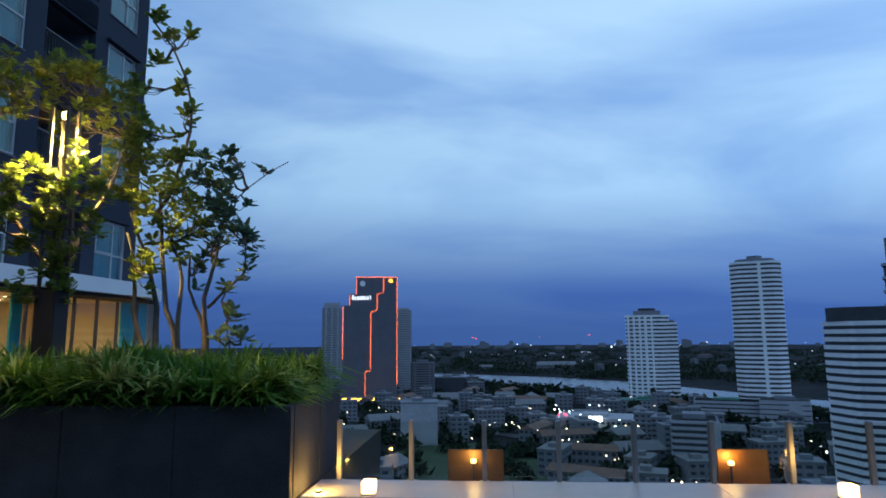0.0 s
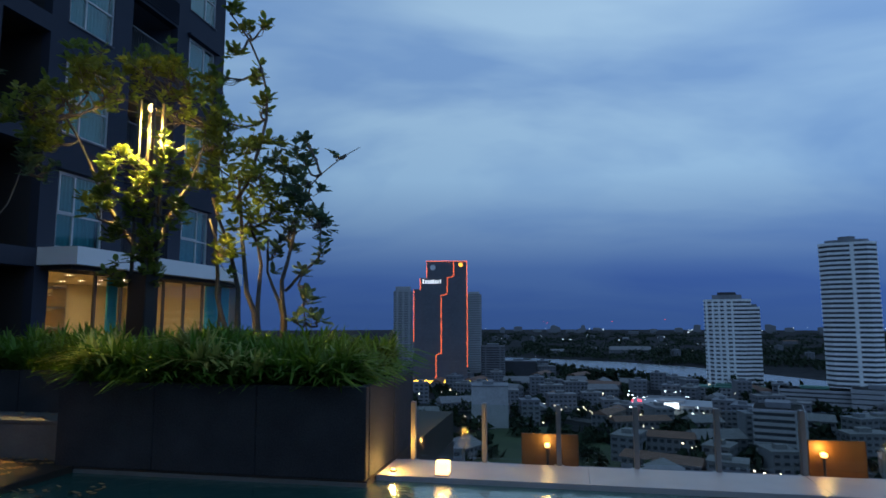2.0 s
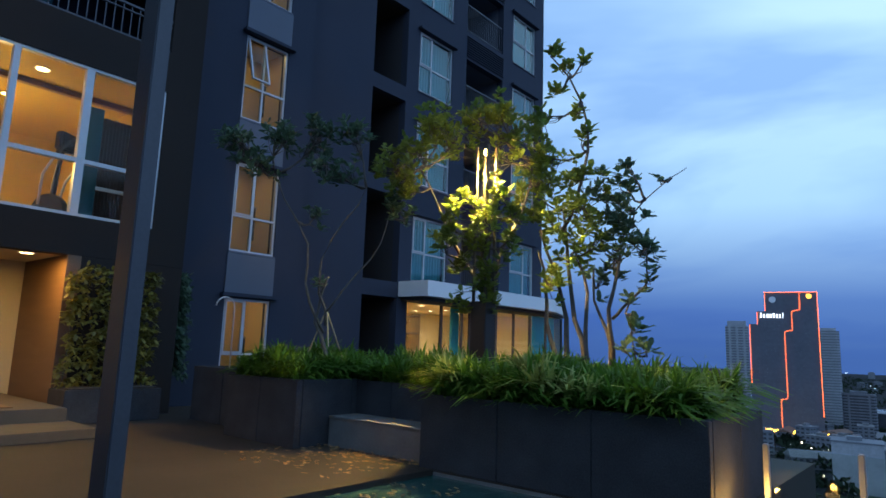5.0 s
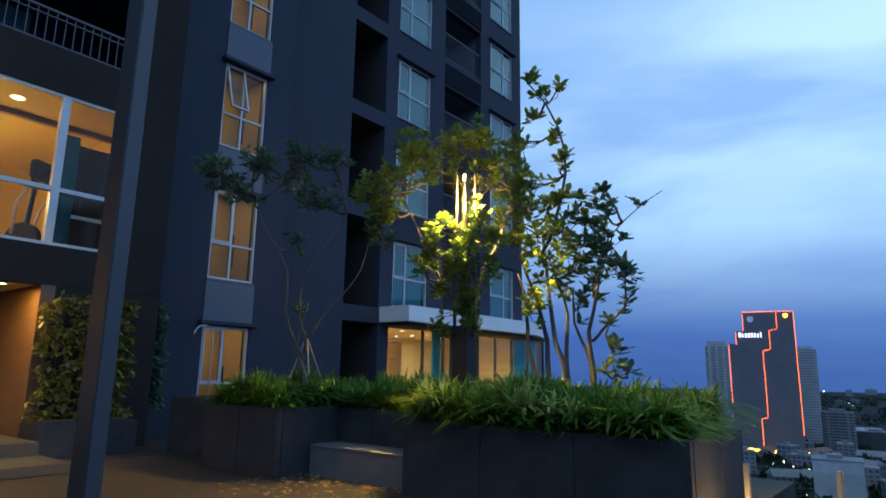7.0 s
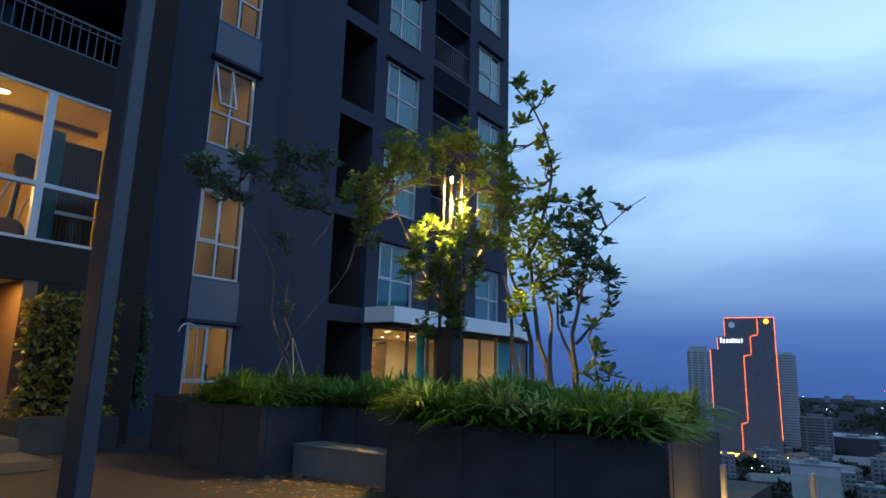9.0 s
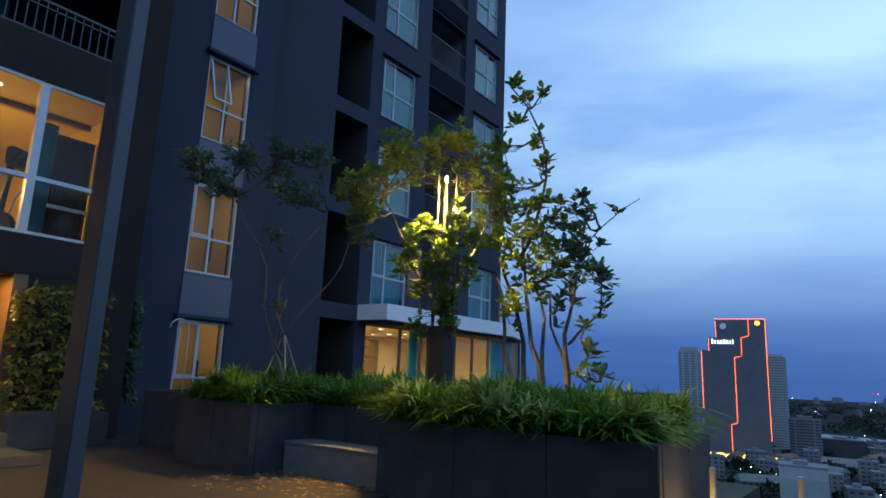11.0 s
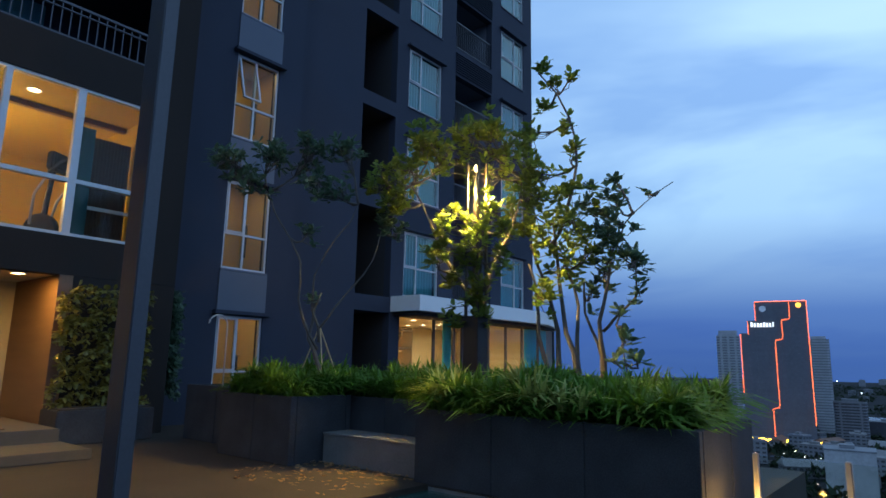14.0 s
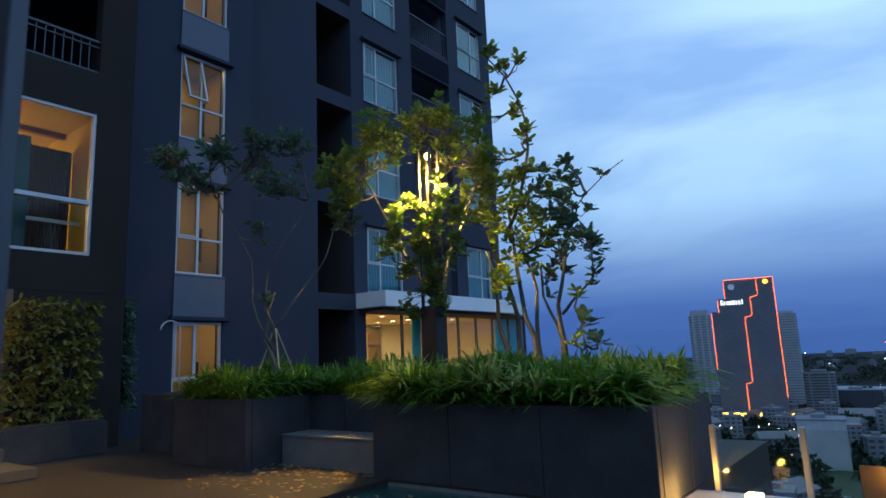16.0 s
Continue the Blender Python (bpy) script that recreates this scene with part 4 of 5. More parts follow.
tree("slender dark tree with sparse tilted branches, held by stakes", (-7.18, 5.92, 0.72),
     [((0, 0, 0), (-0.12, 0.0, 0.6), (-0.05, 0, 1.5), 0.042), ((-0.03, 0, 0.7), (-0.3, -0.2, 1.5), (-0.5, -0.6, 3.0), 0.024), ((0, 0, 0.8), (-0.2, -0.2, 1.7), (0.3, 0.3, 2.9), 0.022), ((0, 0, 1.0), (0.3, 0.3, 1.5), (0.6, 0.65, 2.5), 0.018)],
     [((-0.78, -1.1, 3.4), (0.25, 0.25, 0.22), 24), ((-0.5, -0.68, 3.6), (0.25, 0.25, 0.25), 24), ((-0.15, -0.2, 3.65), (0.25, 0.25, 0.25), 24), ((0.15, 0.15, 3.75), (0.2, 0.2, 0.22), 18), ((-0.62, -0.9, 3.15), (0.25, 0.25, 0.2), 16), ((-0.1, -0.1, 3.2), (0.28, 0.28, 0.22), 18),
      ((0.62, 0.67, 2.62), (0.14, 0.14, 0.16), 9), ((0.76, 0.8, 2.5), (0.12, 0.12, 0.12), 6), ((-0.16, -0.2, 2.4), (0.12, 0.12, 0.1), 5), ((-0.05, -0.04, 1.4), (0.12, 0.1, 0.1), 3), ((0.14, 0.15, 3.1), (0.2, 0.2, 0.2), 9)], 21, (0.15, 0.03), M_LEAF_DARK, True)
tree("leafy tree lit yellow by the garden lamp", (-5.35, 7.35, 0.72),
     [((0, 0, 0), (0.05, 0.0, 1.0), (-0.1, 0, 2.6), 0.055), ((0, 0, 1.2), (0.3, 0.1, 2.0), (0.5, 0.4, 3.3), 0.035), ((0, 0, 1.3), (-0.4, -0.2, 2.0), (-0.9, -0.6, 3.2), 0.035), ((0.0, 0, 1.0), (0.2, -0.3, 1.4), (0.35, -0.45, 2.4), 0.02)],
     [((-1.15, -0.82, 3.2), (0.3, 0.25, 0.28), 22), ((-1.05, -0.75, 2.9), (0.3, 0.25, 0.25), 20), ((-0.88, -0.6, 3.45), (0.3, 0.25, 0.25), 21), ((-0.7, -0.42, 3.95), (0.28, 0.25, 0.2), 20), ((-0.5, -0.27, 3.65), (0.3, 0.3, 0.28), 21), ((-0.25, -0.05, 4.1), (0.28, 0.25, 0.2), 18), ((0.03, 0.16, 4.1), (0.28, 0.25, 0.2), 17), ((0.25, 0.3, 3.85), (0.28, 0.25, 0.25), 17), ((0.5, 0.46, 3.45), (0.28, 0.25, 0.28), 20), ((0.6, 0.52, 3.05), (0.28, 0.25, 0.3), 20), ((-0.1, 0.1, 3.5), (0.35, 0.3, 0.3), 17), ((0.35, 0.35, 2.7), (0.28, 0.25, 0.3), 15),
      ((0.20, -0.62, 2.60), (0.10, 0.05, 0.10), 2), ((0.02, -0.74, 2.40), (0.12, 0.08, 0.12), 4), ((0.40, -0.80, 2.12), (0.12, 0.06, 0.12), 5), ((-0.10, -0.76, 2.15), (0.12, 0.06, 0.12), 5), ((0.50, -0.50, 2.82), (0.10, 0.08, 0.08), 2), ((-0.12, -0.45, 2.70), (0.10, 0.10, 0.10), 3), ((0.62, -0.50, 2.62), (0.12, 0.10, 0.12), 4), ((-0.30, -0.52, 2.45), (0.12, 0.10, 0.14), 6), ((0.80, -0.45, 2.36), (0.12, 0.12, 0.14), 6), ((0.60, -0.72, 2.28), (0.12, 0.10, 0.12), 6), ((0.26, -0.50, 2.38), (0.14, 0.05, 0.12), 5), ((-0.36, -0.58, 2.02), (0.14, 0.10, 0.16), 9), ((0.76, -0.50, 2.02), (0.14, 0.12, 0.14), 7), ((0.30, -0.58, 1.95), (0.18, 0.07, 0.14), 8), ((0.02, -0.56, 1.72), (0.18, 0.08, 0.14), 7), ((0.5, -0.6, 1.65), (0.18, 0.12, 0.16), 7), ((0.32, -0.5, 1.4), (0.22, 0.16, 0.18), 14), ((0.3, -0.3, 1.2), (0.2, 0.2, 0.16), 10), ((0.05, -0.5, 1.15), (0.16, 0.16, 0.14), 7)], 22, (0.15, 0.034), None, False, 10)
tree("multi-stemmed leafy tree leaning against the dusk sky", (-4.25, 7.85, 0.72),
     [((-0.18, 0.0, 0), (-0.22, 0, 0.9), (-0.62, 0, 2.0), 0.045), ((-0.03, 0.05, 0), (-0.05, 0, 0.9), (-0.45, 0, 2.3), 0.05), ((0.12, 0, 0), (0.22, 0, 0.7), (-0.2, 0, 2.6), 0.05), ((0.25, 0.1, 0), (0.3, 0, 0.8), (0.0, 0.1, 1.9), 0.045), ((-0.2, 0, 2.2), (0.75, 0, 3.2), (-0.32, 0, 5.0), 0.03)],
     [((-0.15, 0, 2.3), (0.3, 0.3, 0.3), 16), ((0.25, 0, 2.6), (0.3, 0.3, 0.3), 18), ((0.05, 0, 1.95), (0.3, 0.3, 0.25), 14), ((0.0, 0, 3.05), (0.28, 0.25, 0.25), 14), ((-0.45, 0, 3.4), (0.12, 0.2, 0.35), 10), ((-0.5, 0, 4.05), (0.12, 0.15, 0.22), 8), ((-0.25, 0, 4.45), (0.09, 0.1, 0.12), 4), ((0.1, 0, 4.05), (0.08, 0.1, 0.14), 4), ((0.2, 0, 3.55), (0.1, 0.1, 0.2), 5), ((-0.3, 0, 5.12), (0.06, 0.06, 0.16), 4), ((0.17, 0, 4.75), (0.06, 0.06, 0.1), 3), ((-0.1, 0, 4.7), (0.08, 0.06, 0.1), 3),
      ((-0.28, -0.2, 1.5), (0.2, 0.15, 0.18), 14), ((-0.5, 0, 2.75), (0.2, 0.2, 0.3), 10), ((0.4, 0, 2.1), (0.25, 0.25, 0.25), 12)], 23, (0.16, 0.040))
tree("slim dark-leaved tree with an outreaching branch", (-3.72, 7.9, 0.72),
     [((0, 0, 0), (0.05, 0, 0.7), (0.12, 0, 2.0), 0.048), ((0.02, 0.04, 0.1), (-0.1, 0, 0.8), (-0.2, 0, 1.7), 0.035), ((0.05, 0, 1.0), (0.45, 0, 1.2), (0.58, 0, 1.9), 0.024), ((0.1, 0, 1.8), (0.25, 0, 2.5), (1.07, 0, 2.92), 0.014)],
     [((0.1, 0, 1.85), (0.2, 0.2, 0.25), 12), ((0.45, 0, 1.9), (0.12, 0.2, 0.25), 12), ((0.35, 0, 2.3), (0.15, 0.2, 0.25), 10), ((0.3, 0, 3.05), (0.08, 0.12, 0.16), 5), ((0.28, 0, 2.75), (0.1, 0.12, 0.16), 5), ((-0.15, 0, 1.5), (0.14, 0.15, 0.2), 7), ((0.05, 0, 2.45), (0.2, 0.2, 0.2), 10), ((-0.1, 0, 2.8), (0.15, 0.15, 0.2), 8), ((0.55, 0, 1.5), (0.06, 0.1, 0.14), 4), ((0.74, 0, 2.86), (0.02, 0.03, 0.04), 1)], 24, (0.16, 0.040), M_LEAF_DARK)
tree("small sapling with drooping glossy leaves", (-3.28, 7.8, 0.72),
     [((0, 0, 0), (-0.05, 0, 0.6), (-0.08, 0, 1.05), 0.015)],
     [((-0.05, 0, 0.86), (0.10, 0.1, 0.10), 3), ((0.10, 0, 0.62), (0.12, 0.1, 0.08), 3), ((-0.2, 0, 0.60), (0.08, 0.1, 0.08), 2), ((-0.1, 0, 1.22), (0.05, 0.05, 0.05), 2)], 25, (0.21, 0.045), M_LEAF_DARK, False, 7)

# creeper wall and its trough beside the lobby
tr = empty("trough_planter", (-10.57, 3.86, 0), "brown stone trough at the foot of the creeper wall", "planter")
bm = B()
box(bm, 0.0, 0.65, -0.30, 1.10, 0.0, 0.48, 0.012)
part("body", bm, M_PLANTER, tr)
bm = B()
box(bm, 0.05, 0.60, -0.25, 1.05, 0.482, 0.50)
part("soil", bm, M_SOIL, tr)
verts, faces = [], []
r2 = random.Random(31)
for _ in range(420):
    y, z = r2.uniform(3.58, 4.95), r2.uniform(0.5, 2.32)
    leaf_cluster(verts, faces, (-10.42 + r2.uniform(0, 0.14), y, z), (1, r2.uniform(-0.4, 0.4), r2.uniform(-0.3, 0.3)), 5, 0.12, 0.032, r2, 0.6)
foliage("creeper_plants", (verts, faces), M_CREEPER, "dense leafy creeper climbing the wall beside the lobby")
for i in range(4):
    bm = B()
    y = 3.7 + i * 0.3
    tube(bm, [(-10.5, y, 0.49), (-10.52, y + r2.uniform(-0.1, 0.1), 1.3), (-10.5, y + r2.uniform(-0.15, 0.15), 2.2)], 0.012, 6)
    thing("creeper_stem", bm, M_BARK, "thin brown creeper stem on the wall", "stem", "creeper stems")


verts, faces = [], []
for _ in range(260):
    x = r2.uniform(-11.55, -10.62)
    leaf_cluster(verts, faces, (x, 5.52 + 0.3 * (-10.62 - x) + r2.uniform(0.0, 0.14), r2.uniform(0.6, 2.42)), (0.6, 0.8, r2.uniform(-0.3, 0.3)), 5, 0.12, 0.034, r2, 0.6)
foliage("creeper_plants", (verts, faces), M_LEAF_DARK, "dark creeper in the shaded corner beside the bay")


def lantern(x, y, z=0.0, s=0.115, group="ledge lanterns", watts=5, stem=0.0):
    e = empty("cube_lantern", (x, y, z), "small glowing cube lantern on the pool ledge", "lantern", group)
    bm = B()
    box(bm, -s / 2 - 0.008, s / 2 + 0.008, -s / 2 - 0.008, s / 2 + 0.008, 0, 0.012, 0.003)
    part("base", bm, M_FRAME, e)
    if stem:
        bm = B()
        tube(bm, [(0, 0, 0.012), (0, 0, stem + 0.012)], 0.012, 8)
        part("stem", bm, M_STEEL, e)
    bm = B()
    box(bm, -s / 2, s / 2, -s / 2, s / 2, stem + 0.012, stem + s, 0.008)
    part("shade", bm, G_CUBE, e, "glowing frosted shade")
    lamp("POINT", (x, y, z + s * 1.45 + stem), watts, AMBER, 0.03)
    return e


lantern(-1.05, 5.53)
lantern(2.88, 5.56)
lantern(-0.18, 6.24, -0.06, 0.05, "gutter lanterns", 2.4, 0.17)
lantern(2.21, 6.24, -0.06, 0.05, "gutter lanterns", 4.0, 0.17)
up = empty("ground_uplight", (-1.50, 5.56, 0.0), "small round uplight glowing at the foot of the planter", "uplight")
bm = B()
disc(bm, (0, 0, 0.002), 0.03, 0.014)
part("housing", bm, M_BLACK, up)
bm = B()
disc(bm, (0, 0, 0.017), 0.02, 0.004)
part("lens", bm, G_CUBE, up, "glowing round lens")
lamp("POINT", (-1.50, 5.56, 0.07), 9, AMBER, 0.02)
# two boards added to catch lantern light in place of orange glows there
for x0, x1, top, wood in ((2.11, 2.58, 0.255, M_WOOD_DARK), (-0.43, 0.11, 0.235, M_BROWN)):
    bm = B()
    box(bm, x0, x1, 6.31, 6.33, -0.06, top, 0.004)
    thing("glow_board", bm, wood, "low board added where an orange glow shows behind a lantern", "screen", "timber screens")

# fallen leaves on deck and bench
verts, faces = [], []
for _ in range(230):
    x, y = r2.uniform(-6.5, -4.75), 5.32 - 1.3 * r2.random() ** 2
    leaf_cluster(verts, faces, (x, y, 0.02), (r2.uniform(-1, 1), r2.uniform(-1, 1), 0.05), 1, 0.09, 0.018, r2, 0.0)
for i, v in enumerate(verts):
    verts[i] = Vector((v[0], v[1], max(0.004, min(v[2], 0.03))))
foliage("fallen_leaves", (verts, faces), M_DRYLEAF, "dry brown leaves scattered on the deck", "leaves")
for n_leaf, area, level, what in ((26, (-6.2, -4.75, 5.40, 5.80), 0.372, "a few dry leaves lying on the bench"), (46, (-4.38, -3.6, 3.3, 4.9), -0.043, "dry leaves floating on the pool beside the kerb")):
    verts, faces = [], []
    for _ in range(n_leaf):
        leaf_cluster(verts, faces, (r2.uniform(*area[:2]), r2.uniform(*area[2:]), level), (r2.uniform(-1, 1), r2.uniform(-1, 1), 0.05), 1, 0.09, 0.02, r2, 0.0)
    verts = [Vector((v[0], v[1], max(level + 0.002, min(v[2], level + 0.02)))) for v in verts]
    foliage("fallen_leaves", (verts, faces), M_DRYLEAF, what, "leaves")
# curved pale lamp arm by the bathroom window
bm = B()
arc = [(-8.9, 5.49, 0.75), (-8.9, 5.49, 1.77)] + [(-8.9, 5.49 - 0.16 + 0.16 * math.cos(a), 1.77 + 0.16 * math.sin(a)) for a in [0.3 * i for i in range(1, 11)]]
tube(bm, arc, 0.012, 8)
ga = thing("gooseneck_spout", bm, M_FRAME, "slim pale curved spout rising from a dark planter", "spout", smooth=True)

# ---- the city far below ----
GZ = -78.0


def bearing(az, d):
    return (-d * math.sin(radians(az)), d * math.cos(radians(az)))


bm = B()
n = 60
ring = [bm.verts.new((4900 * math.cos(2 * math.pi * i / n), 4900 * math.sin(2 * math.pi * i / n), GZ)) for i in range(n)]
bm.faces.new(ring)
thing("ground", bm, M_GROUND, "dark flat city ground reaching the horizon at dusk", "ground", kind="structure")

m = material("river_water", (0.10, 0.12, 0.15), 0.25, 0, 0.15, 0.01, 0.05, 0.1)
bm = B()
near = [(-700, 1600), (-330, 1290), (-158, 1139), (-93, 1105), (21, 936), (113, 827), (206, 730), (293, 627), (480, 430), (900, 150)]
far = [(-560, 1750), (-300, 1450), (-186, 1345), (-62, 1292), (102, 1203), (200, 1104), (283, 966), (371, 791), (620, 600), (1000, 420)]
vn = [bm.verts.new((x, y, GZ + 0.3)) for x, y in near]
vf = [bm.verts.new((x, y, GZ + 0.3)) for x, y in far]
for i in range(len(near) - 1):
    bm.faces.new((vn[i], vn[i + 1], vf[i + 1], vf[i]))
thing("river", bm, m, "pale grey river winding through the city", "water", kind="structure")

bm = B()
pk = [bearing(a, d) for a, d in ((9, 445), (6, 470), (2, 478), (-2, 450), (-4.5, 395), (-4, 330), (10, 330))]
bm.faces.new([bm.verts.new((x, y, GZ + 0.4)) for x, y in pk])
thing("lawn", bm, M_PARK, "dark green park lawn far below the terrace", "lawn", kind="structure")
bm = B()
rd = [bearing(a, d) for a, d in ((14, 640), (4, 560), (-3, 500), (-8, 420), (-13, 350), (-18, 330))]
for (x0, y0), (x1, y1) in zip(rd, rd[1:]):
    bm.faces.new([bm.verts.new(p) for p in ((x0, y0 - 9, GZ + 0.5), (x1, y1 - 9, GZ + 0.5), (x1, y1 + 9, GZ + 0.5), (x0, y0 + 9, GZ + 0.5))])
thing("road", bm, M_ROAD, "broad asphalt road lined with lights far below", "road", kind="structure")


def ring_pts(w_, d_, chamfer, off=0.0):
    a, b, c = w_ / 2 + off, d_ / 2 + off, chamfer
    return [(-a + c, -b), (a - c, -b), (a, -b + c), (a, b - c), (a - c, b), (-a + c, b), (-a, b - c), (-a, -b + c)]


def prism(bm, pts, z0, z1):
    lo = [bm.verts.new((x, y, z0)) for x, y in pts]
    hi = [bm.verts.new((x, y, z1)) for x, y in pts]
    for i in range(len(pts)):
        j = (i + 1) % len(pts)
        bm.faces.new((lo[i], lo[j], hi[j], hi[i]))
    bm.faces.new(hi)
    bm.faces.new(lo[::-1])
    return bm


def banded_tower(label, az, d, w_, depth, top, floors, band, chamfer, piers, cap, core=None, white=None):
    x, y = bearing(az, d)
    e = empty("apartment_tower", (x, y, GZ), label, "tower", "city towers", "", az)
    h = top - GZ
    bm = B()
    prism(bm, ring_pts(w_ * 0.97, depth * 0.97, chamfer), 0, h)
    part("core", bm, core or M_CITY_DARK, e)
    step = h / floors
    bm = B()
    prism(bm, ring_pts(w_, depth, chamfer), 0, step * band)
    me = mesh_of("balcony_band", bm, white or M_CITY_WHITE)
    for i in range(floors):
        part("balcony_band", me, None, e).location = (0, 0, step * (i + 1) - step * band)
    for px, pw in piers:
        bm = B()
        box(bm, px * w_ - pw / 2, px * w_ + pw / 2, -depth / 2 - 0.8, -depth / 2 + 0.5, 0, h)
        part("pier", bm, white or M_CITY_WHITE, e)
    for cw, ch, cm in cap:
        bm = B()
        prism(bm, ring_pts(w_ * cw, depth * cw, chamfer * 0.6), h + 0.05, h + ch)
        part("roof_block", bm, cm, e)
    return e


banded_tower("white apartment tower with balcony bands and vertical piers by the river", -13.3, 765, 48, 34, 22.5, 23, 0.55, 9, [(-0.43, 2.2), (-0.30, 2.2), (-0.17, 2.2), (-0.04, 3.0), (0.10, 2.2)], [(0.62, 5, M_CITY_GREY), (0.4, 8, M_CITY_DARK)])
banded_tower("lower stepped wing of the white riverside tower", -15.2, 768, 14, 24, 14, 21, 0.55, 2, [], [(0.6, 3, M_CITY_GREY)])
banded_tower("tall white apartment tower with dark balcony stripes", -22.0, 735, 49, 36, 75, 33, 0.52, 8, [(0.08, 3.2)], [(0.75, 3, M_CITY_GREY), (0.3, 7, M_CITY_GREY)])
banded_tower("near white office tower with broad dark window stripes", -29.6, 255, 28, 26, 4.9, 32, 0.55, 8, [], [(0.9, 4.6, M_CITY_DARK)])
banded_tower("pale concrete tower with deep bays and a vertical pier", -34.7, 190, 26, 24, 17.5, 30, 0.22, 2, [(-0.42, 1.6), (-0.1, 0.8), (0.2, 0.8)], [(0.92, 6, M_CITY_GREY)], M_CITY_DARK, M_CITY_PALE)
# the two rear towers carry distance haze in their paler core colours
banded_tower("slim grey tower behind the lit office tower, haze put into its colour", 14.75, 980, 30, 30, 45, 34, 0.45, 4, [(-0.3, 3), (0.0, 3), (0.3, 3)], [(0.8, 7, M_CITY_PALE)], M_CITY_GREY, M_CITY_PALE)
banded_tower("block behind the lit office tower, haze put into its pale colour", 8.3, 960, 24, 30, 39, 34, 0.3, 3, [], [(0.7, 4, M_CITY_PALE)], M_CITY_PALE, M_CITY_GREY)
banded_tower("grey office block beside the lit tower", 6.6, 850, 32, 26, -34, 14, 0.5, 2, [(-0.3, 2), (0.3, 2)], [(0.5, 3, M_CITY_GREY)], M_CITY_DARK, M_CITY_GREY)

# lit office tower
TD = 780
bx, by = bearing(11.35, TD)
bt = empty("office_tower", (bx, by, GZ), "dark office tower outlined with glowing orange light tubes", "tower", "city towers", "", 11.35)
R, Hh = 33.5, 152.0
for nm, x0, x1, h in (("main_shaft", R - 51, R, Hh), ("left_shaft", R - 59, R - 51.02, Hh - 21), ("lower_shaft", R - 67, R - 59.02, Hh - 35)):
    bm = B()
    box(bm, x0, x1, 0, 34, 0, h)
    part(nm, bm, M_CURTAIN_WALL, bt)
for i in range(36):
    bm = B()
    box(bm, R - 67 + (16 if i > 31 else 8 if i > 28 else 0), R, -0.25, -0.02, 4 * i + 3.4, 4 * i + 3.9)
    part("floor_line", bm, M_CURTAIN_WALL, bt)


def led(*pts, r=0.25):
    bm = B()
    tube(bm, [(x, -0.9, z) for x, z in pts], r, 6)
    part("light_tube", bm, G_LED, bt, "glowing orange tube")


led((R - 0.3, 21), (R - 0.3, Hh))
led((R - 51, Hh), (R - 0.3, Hh))
led((R - 17, Hh - 1), (R - 17, Hh - 18))
led((R - 17, Hh - 19), (R - 25, Hh - 21))
led((R - 25, Hh - 21), (R - 25, Hh - 40))
led((R - 25, Hh - 41), (R - 32.6, Hh - 43))
led((R - 32.6, Hh - 43), (R - 32.6, Hh - 113))
led((R - 32.6, Hh - 114), (R - 39, Hh - 116))
led((R - 39, Hh - 116), (R - 39, 1))
led((R - 66.6, Hh - 36), (R - 66.6, Hh - 100), r=0.24)
led((R - 58.6, Hh - 22), (R - 58.6, Hh - 36), r=0.24)
led((R - 50.6, Hh - 2), (R - 50.6, Hh - 21), r=0.22)
for i, (h, w_) in enumerate(((5.6, 2.0), (3.9, 1.8), (3.9, 2.4), (3.9, 2.3), (4.8, 2.3), (3.9, 2.1), (3.9, 1.7), (5.4, 1.0))):
    bm = B()
    x0 = R - 55.5 + i * 3.1
    box(bm, x0, x0 + w_ * 0.8, -1.3, -0.4, Hh - 28, Hh - 28 + h)
    part("sign_bar", bm, G_SIGN, bt, "white lit sign bar")
bm = B()
tube(bm, [(R - 43, -1.2, Hh - 8), (R - 43, -0.4, Hh - 8)], 3.4, 20)
part("emblem", bm, M_CITY_WHITE, bt, "pale round emblem")
bm = B()
tube(bm, [(R - 8, -1.2, Hh - 4.5), (R - 8, -0.4, Hh - 4.5)], 2.6, 16)
part("emblem", bm, G_GOLD, bt, "glowing gold emblem")
for i in range(16):
    bm = B()
    x0 = R - 72 + i * 6.2
    box(bm, x0, x0 + 3.2 + (i % 3), -14, -13, 3.5, 5.2 + (i % 2))
    part("podium_light", bm, G_STREET_Y, bt, "amber podium light")
bm = B()
box(bm, R - 76, R + 30, -13, -0.5, 0, 6.5)
part("podium", bm, M_CITY_GREY, bt)


